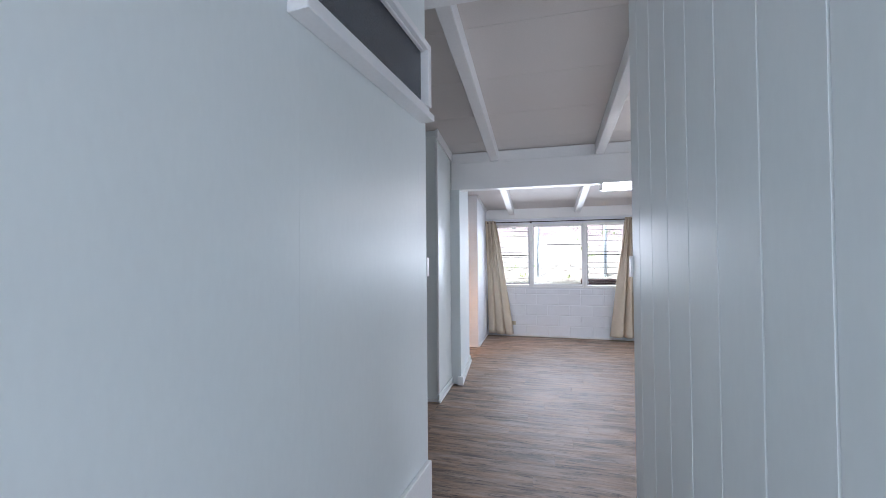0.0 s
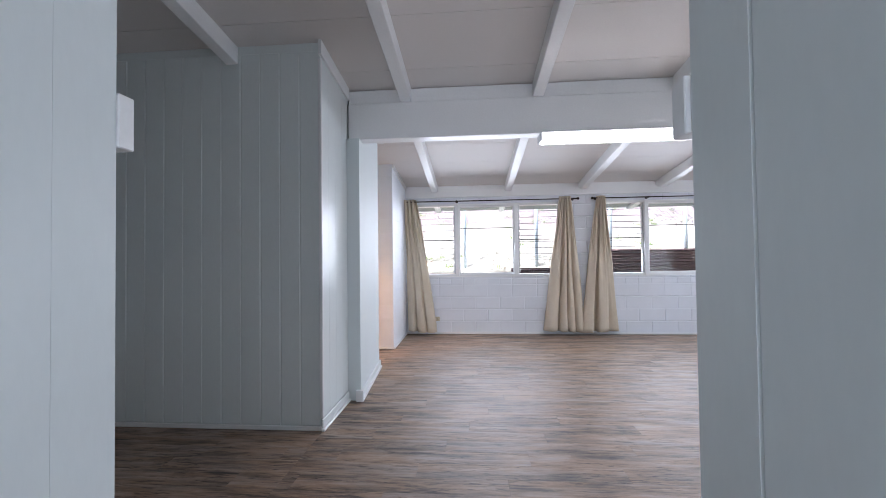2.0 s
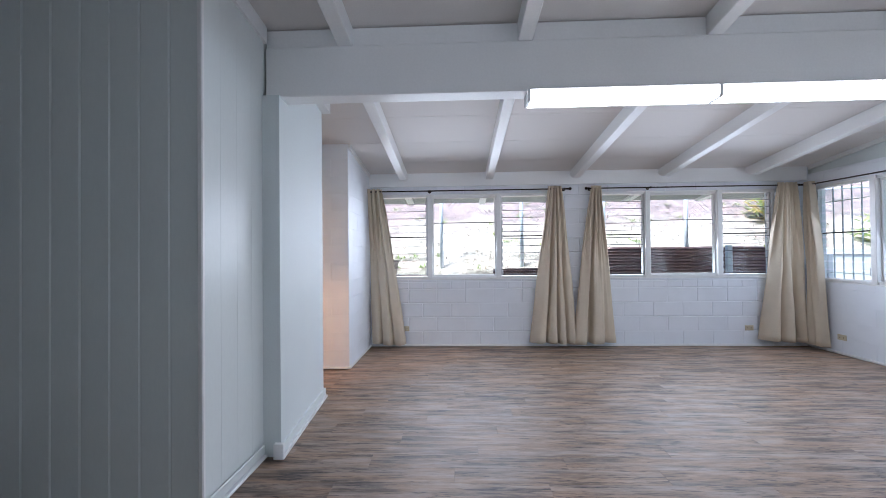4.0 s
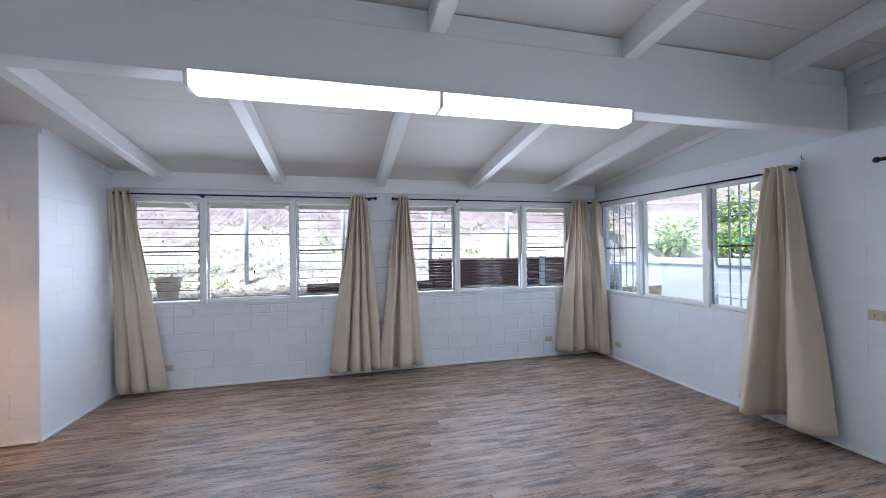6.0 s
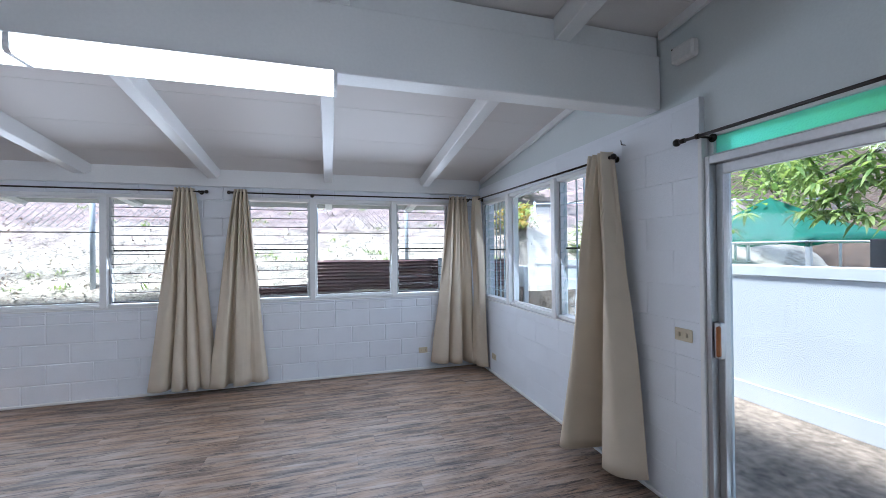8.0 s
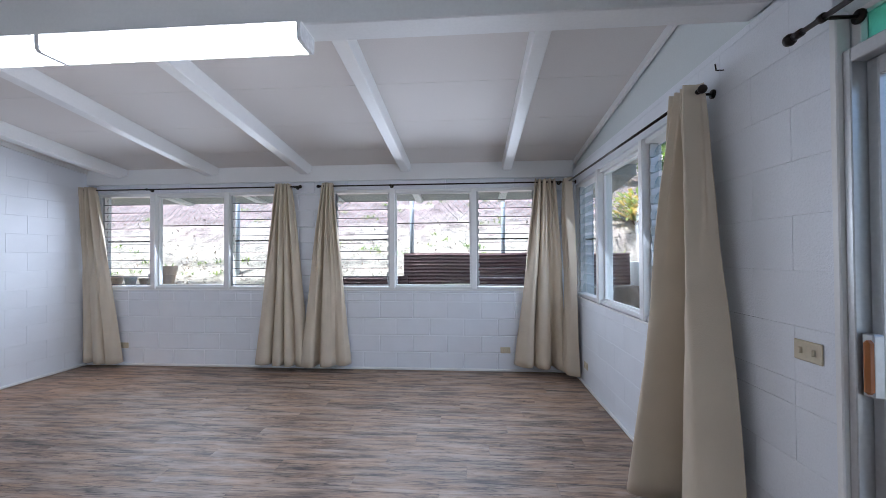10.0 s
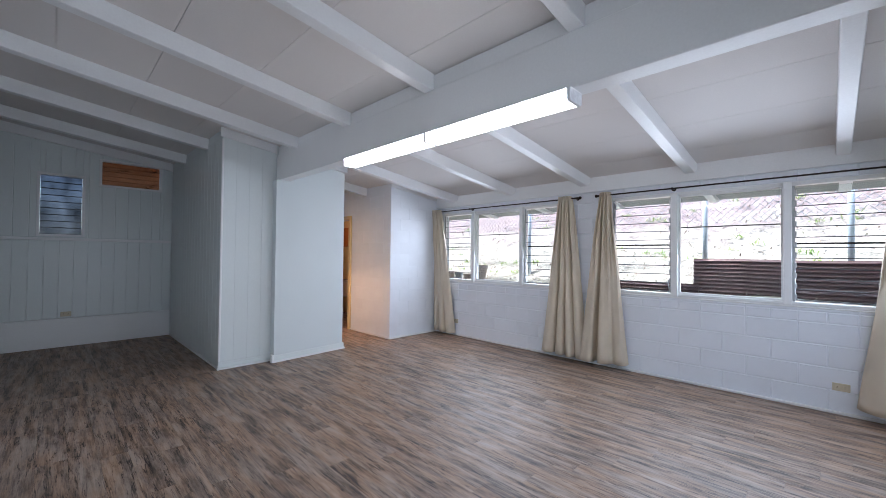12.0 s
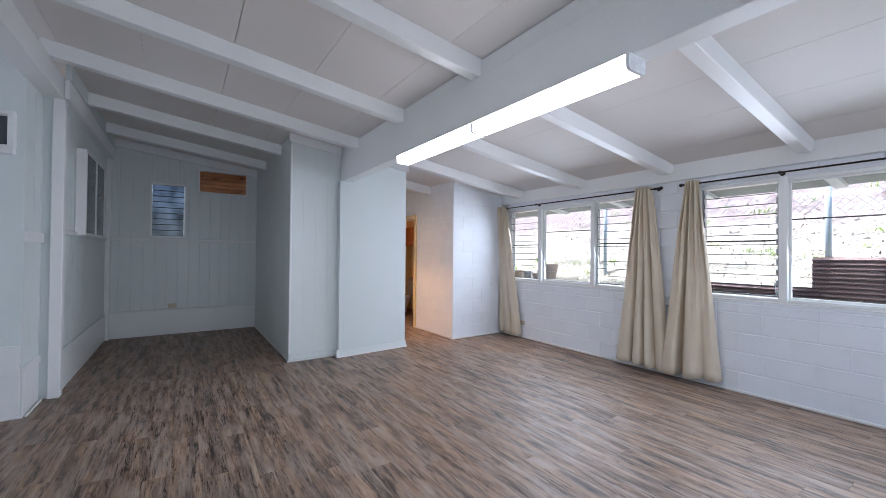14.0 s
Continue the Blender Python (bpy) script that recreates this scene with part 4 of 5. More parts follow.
# ---- sliding door ----
door = thing("door_1", None, None, "aluminium sliding glass door standing shut", "door", kind="structure")
bm = bmesh.new()
for b in ((7.0, 7.14, 3.702, 3.73, 0, 2.0), (7.0, 7.14, 1.88, 1.92, 0, 2.0), (7.0, 7.14, 1.92, 3.702, 1.955, 2.0), (7.0, 7.14, 1.92, 3.702, 0.0, 0.025)):
    bx(bm, *b, 0.003)
part("door_frame", bm, ALU, door)
for y0, y1, x in ((2.80, 3.702, 7.045), (1.92, 2.86, 7.095)):
    bm = bmesh.new()
    for b in ((x, x + 0.03, y1 - 0.036, y1, 0.025, 1.955), (x, x + 0.03, y0, y0 + 0.055, 0.025, 1.955), (x, x + 0.03, y0 + 0.055, y1 - 0.036, 1.90, 1.955), (x, x + 0.03, y0 + 0.055, y1 - 0.036, 0.025, 0.09)):
        bx(bm, *b, 0.003)
    leaf = part("sliding_panel", bm, ALU, door)
    bm = bmesh.new()
    bx(bm, x + 0.012, x + 0.017, y0 + 0.05, y1 - 0.031, 0.085, 1.905)
    pane = part("pane", bm, CLEAR, leaf)
    pane.visible_shadow = False
handle = boxpart("door_handle", door, ALU, 7.012, 7.045, 3.662, 3.698, 0.93, 1.12, 0.004, "metal latch plate with a wooden grip")
bm = bmesh.new()
bx(bm, 6.985, 7.012, 3.652, 3.672, 0.945, 1.105, 0.008)
part("grip", bm, WOOD, handle, "worn brown wooden grip")
boxthing("trim_door", TRIM, 6.985, 7.03, 3.731, 3.757, 0, 2.13, 0.004, "narrow white trim beside the sliding door", "trim", kind="structure")
tw = thing("window_8", None, None, "narrow bright green plastic panel over the sliding door", "window", kind="structure")
boxpart("panel", tw, GREEN, 7.05, 7.056, 1.90, 3.70, 2.0, 2.105)
bm = bmesh.new()
for b in ((7.03, 7.10, 1.88, 3.73, 2.001, 2.012), (7.03, 7.10, 1.88, 3.73, 2.105, 2.124), (7.03, 7.10, 3.70, 3.729, 2.012, 2.105)):
    bx(bm, *b, 0.002)
part("window_frame", bm, TRIM, tw)

# ---- ceiling light under the beam ----
light = thing("ceiling_light", None, None, "long lit twin fluorescent ceiling light under the beam", "light")
for a, b in ((2.712, 3.890), (3.914, 5.093)):
    bm = bmesh.new()
    prism(bm, [(3.995, 2.352), (3.998, 2.292), (4.010, 2.282), (4.128, 2.282), (4.140, 2.292), (4.143, 2.352)], "x", a, b)
    part("diffuser", bm, LAMPGLOW, light, "glowing ribbed acrylic diffuser")
for x, w in ((2.702, 0.009), (3.902, 0.011), (5.103, 0.009)):
    bm = bmesh.new()
    prism(bm, [(3.994, 2.352), (3.997, 2.291), (4.009, 2.280), (4.129, 2.280), (4.141, 2.291), (4.144, 2.352)], "x", x - w, x + w)
    part("end_cap", bm, ACRYLIC, light, "pale grey acrylic end piece")
boxpart("housing", light, TRIM, 2.692, 5.113, 4.0, 4.14, 2.353, 2.36, 0.001)

# ---- outdoors ----
LEAF_LIGHT = leaf_mat("leaf_light_green", (0.38, 0.48, 0.17))
DRYLEAF = mat("dry_leaf_brown", (0.30, 0.20, 0.14), 0.8, spread=0.4, scale=5)
DRYPALE = mat("dry_leaf_pale", (0.66, 0.59, 0.50), 0.8, spread=0.3, scale=5)
DRYDARK = mat("dry_leaf_dark", (0.14, 0.09, 0.08), 0.85, spread=0.4, scale=5)
BANK = mat("brown_brush_bank", (0.12, 0.085, 0.065), 0.95, spread=0.8, scale=1.2, fine=9, bump=0.8)
DARKCLOTH = mat("dark_shade_cloth", (0.04, 0.04, 0.05), 0.8)


def slope_mat():
    """Pale dry grass at the foot of the slope, reddish leaf litter and roots higher up."""
    m = mat("dry_slope", (0.45, 0.36, 0.33), 0.95, spread=0.75, scale=5, fine=28, bump=0.8)
    n, l = m.node_tree.nodes, m.node_tree.links
    co, sep, wob = n.new("ShaderNodeTexCoord"), n.new("ShaderNodeSeparateXYZ"), n.new("ShaderNodeTexNoise")
    wob.inputs["Scale"].default_value, wob.inputs["Detail"].default_value = 1.3, 6
    l.new(co.outputs["Object"], sep.inputs[0])
    l.new(co.outputs["Object"], wob.inputs["Vector"])
    add, rng, mix = n.new("ShaderNodeMath"), n.new("ShaderNodeMapRange"), n.new("ShaderNodeMix")
    add.operation = "MULTIPLY_ADD"
    add.inputs[1].default_value = 2.2
    l.new(wob.outputs[0], add.inputs[0])
    l.new(sep.outputs[1], add.inputs[2])
    rng.inputs[1].default_value, rng.inputs[2].default_value = 10.6, 11.6
    l.new(add.outputs[0], rng.inputs[0])
    mix.data_type = "RGBA"
    mix.inputs[6].default_value, mix.inputs[7].default_value = (0.58, 0.53, 0.45, 1), (0.38, 0.29, 0.275, 1)
    l.new(rng.outputs[0], mix.inputs[0])
    scale = [x for x in n if x.bl_idname == "ShaderNodeVectorMath" and x.operation == "SCALE"][0]
    l.new(mix.outputs[2], scale.inputs[0])
    return m


def rim_at(cx, cy, hs, z, i):
    sx, sy = ((-1, -1), (1, -1), (1, 1), (-1, 1))[i % 4]
    return (cx + sx * hs, cy + sy * hs, z - 0.02)


bm = bmesh.new()
bx(bm, -400, 400, -400, 400, -0.40, -0.12)
thing("ground", bm, CONC, "weathered stained concrete yard round the house", "ground", kind="structure")


def hill_z(x, y):
    if 8.27 < x < 9.6 and y < 9.55:
        return -0.3
    rise = max(0.0, y - 8.25)
    far = max(0.0, x - 10.5)
    z = 0.84 + 0.62 * rise - 0.012 * rise * rise
    z = z * max(0.6, 1 - 0.012 * far)
    return z + 0.07 * noise.noise((x * 1.3, y * 1.3, 0)) + 0.03 * noise.noise((x * 5, y * 5, 3))


bm = bmesh.new()
nx, ny = 290, 80
grid = [[bm.verts.new((x, y, hill_z(x, y) if y > 8.25 else 0.80)) for x in np.linspace(-14, 44, nx)] for y in 8.2 + 26 * np.linspace(0, 1, ny) ** 1.6]
for a, b in zip(grid, grid[1:]):
    for i in range(nx - 1):
        bm.faces.new((a[i], a[i + 1], b[i + 1], b[i]))
thing("hillside", bm, slope_mat(), "bare hillside of dry soil, leaves and roots", "hill", kind="structure", smooth=True)
bm = bmesh.new()
rows_ = [[bm.verts.new((x, y, -0.12 + 0.62 * (x - 15.0) + 0.25 * noise.noise((x * 0.4, y * 0.4, 7)) + 0.08 * noise.noise((x * 2, y * 2, 2)))) for y in np.linspace(-16, 16, 64)] for x in np.linspace(15.0, 34, 40)]
for a, b in zip(rows_, rows_[1:]):
    for i in range(63):
        bm.faces.new((a[i], b[i], b[i + 1], a[i + 1]))
thing("far_bank", bm, BANK, "steep brown bank with dry brush beyond the yard", "hill", kind="structure", smooth=True)
boxthing("retaining_wall", CONC, -4, 8.2, 8.02, 8.28, -0.12, 0.90, 0.012, "low concrete retaining wall below the hillside", "retaining wall", kind="structure")

boxthing("retaining_wall", WHITEOUT, 8.204, 8.29, 8.0, 10.6, -0.12, 1.25, 0.012, "white-painted return of the retaining wall", "retaining wall", kind="structure")
# white garden wall
gw = boxthing("garden_wall", WHITEOUT, 9.35, 9.52, -6, 10.4, -0.12, 1.22, 0.004, "white-painted masonry garden wall", "garden wall", kind="structure")
boxpart("cap", gw, WHITEOUT, 9.33, 9.54, -6, 10.4, 1.221, 1.33, 0.006)
boxpart("plinth", gw, WHITEOUT, 9.33, 9.35, -6, 10.4, -0.12, 0.08, 0.004)

# corrugated sheets standing as a low fence
def sheet(x0, x1, y, z0, z1, lean, label):
    bm = bmesh.new()
    n = int((z1 - z0) / 0.0065)
    rows = []
    for k in range(n + 1):
        z = z0 + (z1 - z0) * k / n
        d = 0.013 * math.sin(2 * math.pi * (z - z0) / 0.052)
        rows.append([bm.verts.new((x0 + (x1 - x0) * i / 8, y + d + lean * (z - z0) + 0.006 * math.sin(i * 1.7), z + 0.006 * math.sin(i * 0.9))) for i in range(9)])
    for a, b in zip(rows, rows[1:]):
        for i in range(8):
            bm.faces.new((a[i], a[i + 1], b[i + 1], b[i]))
    ob = thing("corrugated_sheet", bm, RUST, label, "metal sheet", "corrugated fence sheets", smooth=True)
    so = ob.modifiers.new("thick", "SOLIDIFY")
    so.thickness = 0.002
    return ob


sheet(4.78, 6.75, 8.36, 0.90, 1.385, 0.05, "dark brown corrugated metal sheet with pale scratches")
sheet(6.70, 8.17, 8.34, 0.90, 1.375, 0.05, "dark brown corrugated metal sheet beyond a white post")
sheet(2.85, 4.85, 8.33, 0.90, 1.03, 0.05, "low strip of brown corrugated metal on the wall")
boxthing("fence_post", WHITEOUT, 6.79, 6.87, 8.24, 8.31, 0.90, 1.40, 0.004, "short white-painted fence post on the retaining wall", "post")

for x in (0.44, 1.94, 3.40, 4.87, 6.33, 7.8):
    ob = thing("fence_pole", None, None, "pale galvanised pipe post on the slope", "pole", "slope fence poles")
    b2 = bmesh.new()
    tube(b2, (x, 8.62, 0.86), (x, 8.62, 2.75), 0.032, 14)
    part("pipe", b2, POLE, ob, smooth=True)
    b2 = bmesh.new()
    ball(b2, (x, 8.62, 2.76), 0.036)
    part("cap", b2, POLE, ob, smooth=True)


def chain_link(name, p, q, z0, z1, label, pitch=0.075, posts=True):
    """Woven wire between two points of the plan, with a top rail."""
    p, q = Vector(p), Vector(q)
    run, way = (q - p).length, (q - p).normalized()
    h = z1 - z0
    bm = bmesh.new()
    side = Vector((-way.y, way.x)) * 0.0016
    k = -h
    while k < run:
        for sgn in (1, -1):
            a, b = (k, k + h) if sgn > 0 else (k + h, k)
            lo, hi, zl, zh = a, b, z0, z1
            ends = []
            for s, z, os, oz in ((lo, zl, hi, zh), (hi, zh, lo, zl)):
                if s < 0 or s > run:
                    edge = min(max(s, 0), run)
                    z = z + (oz - z) * (edge - s) / (os - s)
                    s = edge
                ends.append((s, z))
            (s1, za), (s2, zb) = ends
            if abs(s1 - s2) < 0.02:
                continue
            p1, p2 = p + way * s1, p + way * s2
            vs = [bm.verts.new((p1.x + side.x, p1.y + side.y, za)), bm.verts.new((p2.x + side.x, p2.y + side.y, zb)), bm.verts.new((p2.x - side.x, p2.y - side.y, zb + 0.003)), bm.verts.new((p1.x - side.x, p1.y - side.y, za + 0.003)), bm.verts.new((p1.x, p1.y, za - 0.003)), bm.verts.new((p2.x, p2.y, zb - 0.003))]
            bm.faces.new((vs[0], vs[1], vs[2], vs[3]))
            bm.faces.new((vs[3], vs[2], vs[5], vs[4]))
            bm.faces.new((vs[4], vs[5], vs[1], vs[0]))
        k += pitch
    ob = thing(name, None, None, label, "fence")
    part("wire_mesh", bm, POLE, ob)
    bm = bmesh.new()
    tube(bm, (p.x, p.y, z1), (q.x, q.y, z1), 0.021)
    part("top_rail", bm, POLE, ob, smooth=True)
    n = max(1, int(run / 2.0))
    for i in range(n + 1 if posts else 0):
        c = p + way * (run * i / n)
        bm = bmesh.new()
        tube(bm, (c.x, c.y, z0 - 0.7), (c.x, c.y, z1 + 0.05), 0.026)
        part("post", bm, POLE, ob, smooth=True)
    return ob


chain_link("chain_link_fence", (9.9, 10.6), (16.5, 8.2), 1.75, 2.65, "grey chain-link fence on the bank behind the garden wall")
chain_link("chain_link_fence", (-3.0, 8.75), (8.3, 8.75), 1.90, 2.75, "pale chain-link fence along the foot of the slope", 0.09, False)


# pots on the retaining wall
def pot(x, y, r, h, material, label, soil=True):
    ob = thing("plant_pot", None, None, label, "pot", "pots on the ledge")
    bm = bmesh.new()
    lathe(bm, [(0.0, 0.0), (r * 0.68, 0.0), (r * 0.93, h * 0.80), (r, h * 0.80), (r, h), (r * 0.88, h), (r * 0.86, h * 0.86), (0.0, h * 0.84)], (x, y, 0.905), 22)
    part("body", bm, material, ob, smooth=False)
    bm = bmesh.new()
    lathe(bm, [(r * 0.955, h * 0.52), (r * 0.985, h * 0.55), (r * 0.955, h * 0.58)], (x, y, 0.905), 22)
    part("band", bm, material, ob)


pot(1.05, 8.16, 0.165, 0.30, TERRA, "pale terracotta planter with a thick rim on the ledge")
pot(0.72, 8.17, 0.10, 0.11, TERRA, "small low terracotta pot on the ledge")
pot(0.47, 8.16, 0.09, 0.14, WHITEOUT, "small white plant pot on the ledge")
pot(0.22, 8.17, 0.10, 0.15, TERRA, "small terracotta pot beside a white one")


def leaf(bm, base, way, length, width, droop, index=0):
    """A bent blade with a fold down its middle."""
    way = Vector(way).normalized()
    side = way.cross(Vector((0, 0, 1)))
    side = side.normalized() if side.length > 0.01 else Vector((1, 0, 0))
    rows = []
    for t, w in ((0, 0.12), (0.3, 0.9), (0.65, 1.0), (1, 0.05)):
        c = Vector(base) + way * length * t + Vector((0, 0, -droop * length * t * t))
        rows.append([bm.verts.new(c - side * width * w * 0.5 + Vector((0, 0, 0.1 * width * w))), bm.verts.new(c), bm.verts.new(c + side * width * w * 0.5 + Vector((0, 0, 0.1 * width * w)))])
    for a, b in zip(rows, rows[1:]):
        for i in (0, 1):
            bm.faces.new((a[i], a[i + 1], b[i + 1], b[i])).material_index = index


# tree with long drooping leaves beyond the garden wall
rnd = random.Random(11)
tree = thing("tree", None, None, "broadleaf tree with rosettes of long drooping green leaves", "tree")
bm = bmesh.new()
trunk = [(12.2, 3.3, -0.12), (12.1, 3.4, 1.2), (11.9, 3.5, 2.4), (11.5, 3.8, 3.2)]
for k, (a, b) in enumerate(zip(trunk, trunk[1:])):
    tube(bm, a, b, 0.15 - 0.03 * k, 12, 0.12 - 0.03 * k)
tips = []
for k in range(9):
    tip = (rnd.uniform(10.1, 11.8), rnd.uniform(3.4, 6.3), rnd.uniform(2.2, 3.6))
    tube(bm, trunk[3] if k % 2 else trunk[2], tip, 0.045, 8, 0.012)
    tips.append(Vector(tip))
part("trunk", bm, BARK, tree, smooth=True)
bm = bmesh.new()
clusters = []
for tip in tips:
    clusters += [tip + Vector((rnd.gauss(0, 0.32), rnd.gauss(0, 0.38), rnd.gauss(-0.05, 0.30))) for _ in range(12)]
for x, y, z in ((10.3, 5.05, 2.35), (10.35, 4.75, 2.15), (10.25, 4.9, 1.95), (10.4, 5.2, 2.2), (10.3, 4.6, 2.4), (10.35, 4.45, 2.1), (10.2, 5.0, 2.15), (10.3, 5.35, 2.45), (10.4, 4.3, 2.3), (10.25, 4.65, 1.9)):
    clusters += [Vector((x + rnd.gauss(0, 0.1), y + rnd.gauss(0, 0.12), z + rnd.gauss(0, 0.1))) for _ in range(5)]
for c in clusters:
    for k in range(11):
        a = 2 * math.pi * k / 11 + rnd.uniform(-0.3, 0.3)
        leaf(bm, c, (math.cos(a), math.sin(a), rnd.uniform(-0.2, 0.6)), rnd.uniform(0.15, 0.25), rnd.uniform(0.036, 0.054), rnd.uniform(0.3, 0.9), rnd.random() < 0.6)
part("crown", bm, [LEAF, LEAF_LIGHT], tree)


def bush(x, y, z, r, n, length, label, seed, upright=0.5, leaves=None):
    rnd = random.Random(seed)
    bm = bmesh.new()
    for _ in range(n):
        a, e = rnd.uniform(0, 6.283), rnd.uniform(0.1, 1.3)
        s = r * rnd.uniform(0.1, 1.0)
        base = (x + s * math.cos(a) * math.cos(e), y + s * math.sin(a) * math.cos(e), z + s * math.sin(e))
        leaf(bm, base, (math.cos(a), math.sin(a), upright + rnd.uniform(-0.4, 0.8)), length * rnd.uniform(0.6, 1.2), length * 0.3, rnd.uniform(0.2, 0.9), rnd.random() < 0.5)
    ob = thing("bush", None, None, label, "bush", "bushes on the bank")
    part("foliage", bm, leaves or [LEAF, LEAF_LIGHT], ob)
    bm = bmesh.new()
    for k in range(4):
        a = k * 1.6
        tube(bm, (x, y, z - 0.25), (x + 0.5 * r * math.cos(a), y + 0.5 * r * math.sin(a), z + 0.5 * r), 0.015, 6, 0.006)
    part("stem", bm, BARK, ob)


bush(10.6, 9.1, 1.45, 0.75, 420, 0.24, "bright green leafy bush on the bank by the fence", 21)
bush(11.6, 8.5, 1.35, 0.8, 420, 0.24, "bright green leafy bush above the garden wall", 22)
bush(9.05, 10.05, 1.95, 0.62, 420, 0.30, "tall yellowed grassy plant with arching stems by the corner", 23, 1.2, [LEAF_LIGHT, leaf_mat("straw_blade", (0.60, 0.45, 0.17))])
bush(12.9, 9.6, 2.1, 0.9, 420, 0.24, "dense green bush behind the chain-link fence", 24)
bush(13.8, 7.8, 2.0, 1.0, 420, 0.26, "dark green bush behind the canopy", 25)
bush(15.5, 8.8, 2.9, 1.4, 600, 0.30, "large leafy bush on the far bank", 26)
bush(10.2, 11.8, 3.2, 1.2, 500, 0.30, "green bush high on the slope", 27)

# tufts of grass on the slope
bm = bmesh.new()
rnd = random.Random(5)
for _ in range(95):
    x, y = rnd.uniform(-2, 9), 8.5 + rnd.random() ** 1.5 * 4
    z = hill_z(x, y)
    for k in range(16):
        a = rnd.uniform(0, 6.283)
        leaf(bm, (x + rnd.gauss(0, 0.05), y + rnd.gauss(0, 0.05), z - 0.01), (math.cos(a), math.sin(a), 1.8), rnd.uniform(0.08, 0.22), 0.014, rnd.uniform(0.2, 0.8), rnd.random() < 0.5)
thing("grass_tufts", bm, [LEAF, LEAF_LIGHT], "thin green grass tufts on the dry slope", "grass", kind="stuff")
# dry leaves and stones on the slope
bm = bmesh.new()
for _ in range(11000):
    x, y = rnd.uniform(-3, 10), 8.35 + rnd.random() ** 1.4 * 5
    z = hill_z(x, y)
    a = rnd.uniform(0, 6.283)
    leaf(bm, (x, y, z + 0.004), (math.cos(a), math.sin(a), rnd.uniform(-0.1, 0.9)), rnd.uniform(0.03, 0.085), rnd.uniform(0.008, 0.024), rnd.uniform(-0.2, 0.5), rnd.choice((0, 0, 1, 1, 1, 1, 1, 2)))
thing("dry_leaves", bm, [DRYLEAF, DRYPALE, DRYDARK], "dry fallen leaves scattered over the slope", "leaves", kind="stuff")

# pop-up canopy beyond the wall
tent = thing("canopy_tent", None, None, "green pop-up canopy tent on a white folding frame", "tent")
cx, cy, hs, ze = 13.2, 7.5, 1.5, 1.62
bm = bmesh.new()
peak, n = Vector((cx, cy, ze + 0.85)), 14
corners = [Vector((cx + sx * hs, cy + sy * hs, ze)) for sx, sy in ((-1, -1), (1, -1), (1, 1), (-1, 1))]
for i in range(4):
    p, q = corners[i], corners[(i + 1) % 4]
    rows = []
    for j in range(7):
        f = j / 6
        row = []
        for k in range(n + 1):
            u = k / n
            edge = p.lerp(q, u) + Vector((0, 0, 0.10 * math.sin(math.pi * u)))
            c = edge.lerp(peak, f)
            c.z -= 0.16 * math.sin(math.pi * f) * (0.6 + 0.4 * math.sin(math.pi * u)) - 0.02 * noise.noise((u * 5, f * 4, i))
            row.append(bm.verts.new(c))
        rows.append(row)
    low = [bm.verts.new(v.co + Vector((0, 0, -0.09 - 0.012 * math.sin(k * 1.9)))) for k, v in enumerate(rows[0])]
    for lo, hi in zip([low] + rows, rows):
        for k in range(n):
            bm.faces.new((lo[k], lo[k + 1], hi[k + 1], hi[k]))
bmesh.ops.remove_doubles(bm, verts=bm.verts, dist=0.002)
part("canopy", bm, CANOPY, tent, "faded green cloth roof with a valance", smooth=True)
for sx, sy in ((-1, -1), (1, -1), (1, 1), (-1, 1)):
    boxpart("leg", tent, WHITEP, cx + sx * hs * 0.98 - 0.03, cx + sx * hs * 0.98 + 0.03, cy + sy * hs * 0.98 - 0.03, cy + sy * hs * 0.98 + 0.03, -0.12, ze - 0.02, 0.006)
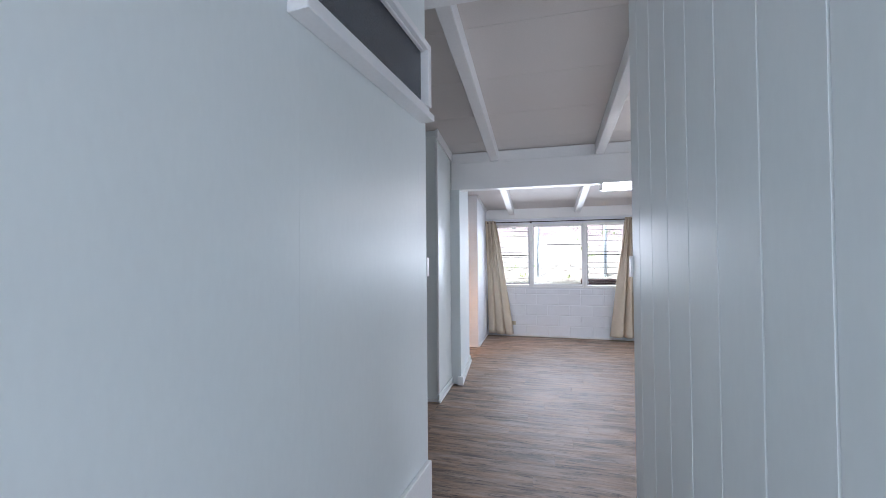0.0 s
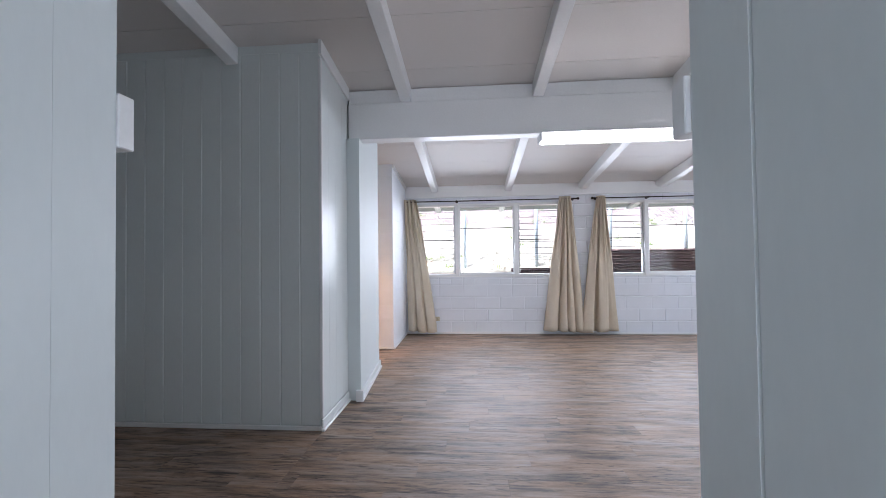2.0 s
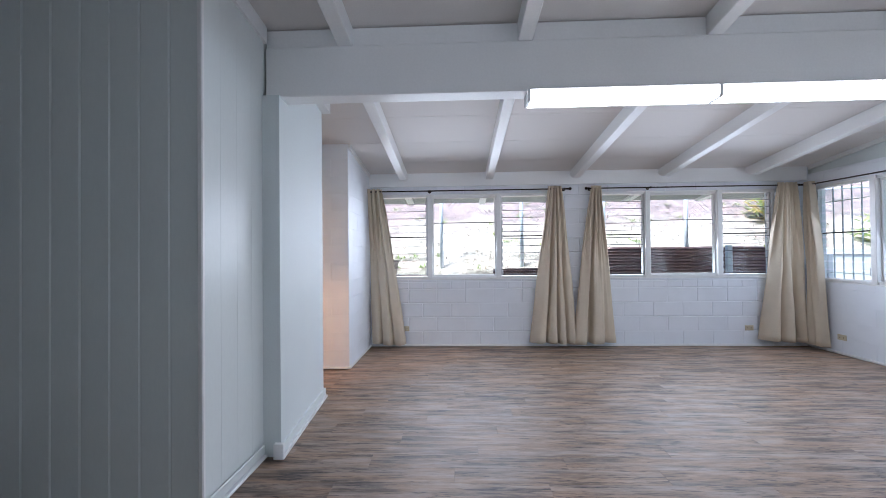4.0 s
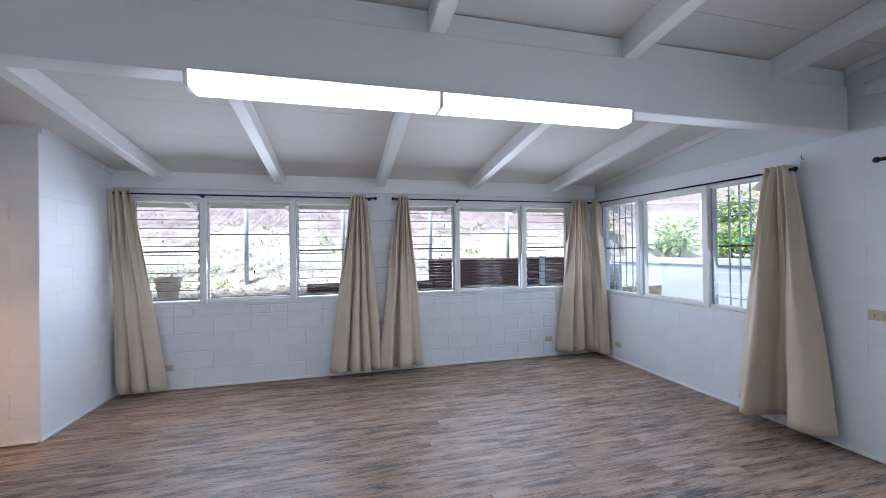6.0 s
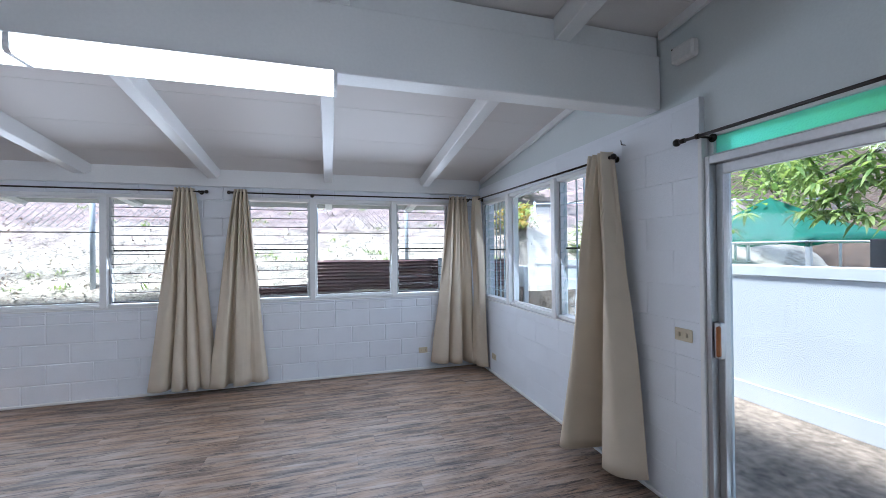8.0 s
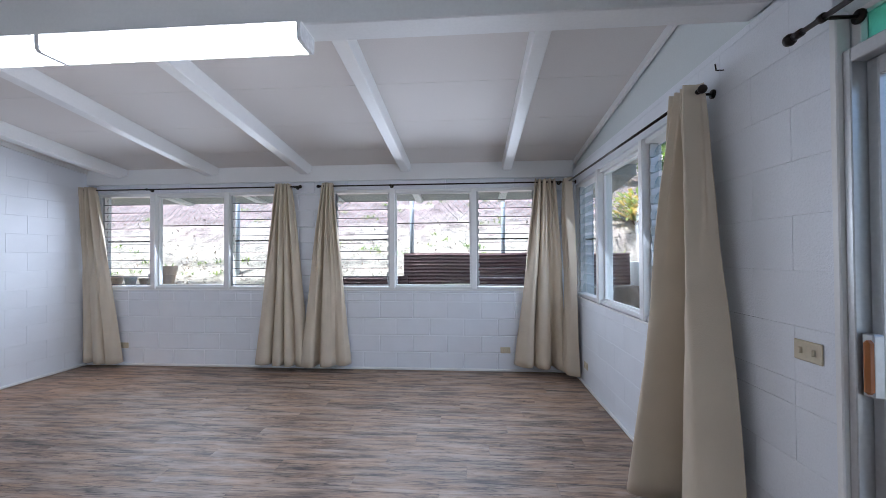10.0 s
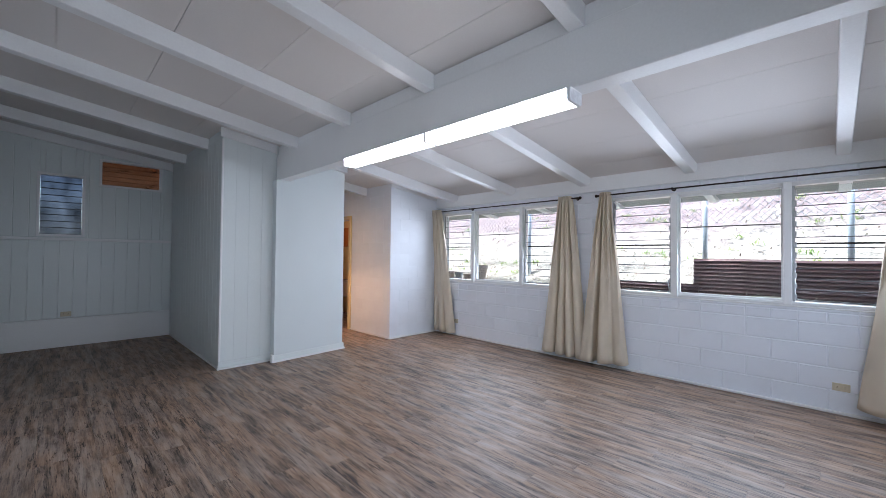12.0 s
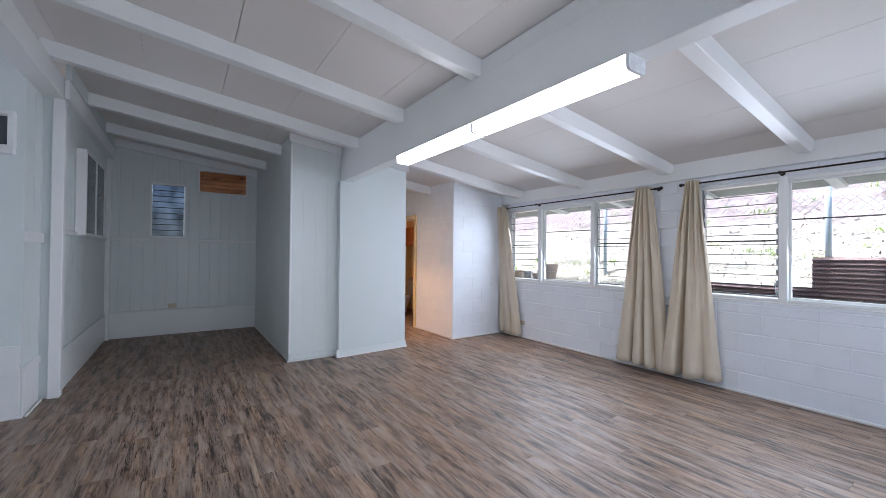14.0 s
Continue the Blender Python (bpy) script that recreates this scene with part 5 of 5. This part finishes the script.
for i in range(4):
    bm = bmesh.new()
    tube(bm, rim_at(cx, cy, hs, ze, i), rim_at(cx, cy, hs, ze, i + 1), 0.014, 8)
    part("strut", bm, WHITEP, tent)
tagged(copy_thing(tent, pose(2.6, -2.9, -0.05, 0, 0, 0)), "green pop-up canopy tent behind a dark cloth panel")
boxthing("shade_panel", DARKCLOTH, 12.3, 12.33, 4.3, 5.65, -0.12, 1.62, 0.01, "dark cloth side panel hung beyond the wall", "panel")

# ---- pieces of walls and floor ----
lay("block", wall_north, "-y", 7.0, north_rects, 0.006, 0.02, 0.006, BLOCK)
lay("block", wall_east, "-x", 7.0, east_rects, 0.0009, 0.02, 0.0009, BLOCK)
lay("block", wall_corner, "+x", 0.98, corner_rects, 0.0006, 0.02, 0.0006, BLOCK)
lay("block", wall_passage, "-y", 5.915, passage_rects, 0.0016, 0.02, 0.0014, BLOCK)
lay("board", wall_nook_south, "+y", 1.25, nook_south_rects, 0.003, 0.02, 0.004, BOARD)
lay("board", wall_nook_south, "+y", 1.15, short_rects, 0.003, 0.02, 0.004, BOARD)
lay("board", wall_south, "+y", 1.18, boards(-7.0, -2.425, 0.0, 2.83, 0.2), 0.0015, 0.02, 0.0025, BOARD)
lay("board", wall_hall_west, "+x", HALL_L, hall_w_rects, 0.0002, 0.02, 0.0002, BOARD)
lay("board", wall_hall_east, "-x", HALL_R, hall_e_rects, 0.0015, 0.02, 0.0028, BOARD)
lay("board", wall_west, "+x", NOOK_X, west_rects, 0.003, 0.02, 0.004, BOARD)
lay("board", core, "-y", 3.39, nook_rects, 0.004, 0.02, 0.006, BOARD)
lay("board", core, "+x", 0.96, block_rects, 0.0006, 0.02, 0.0006, BOARD)
for x0, x1, y0, y1 in plank_rows():
    ob = new("plank", piece("plank", x1 - x0 - 0.0007, y1 - y0 - 0.0007, 0.004, 0.0005, FLOOR))
    ob.parent = floor
    ob.matrix_basis = Matrix.Translation(((x0 + x1) / 2, (y0 + y1) / 2, 0.0))
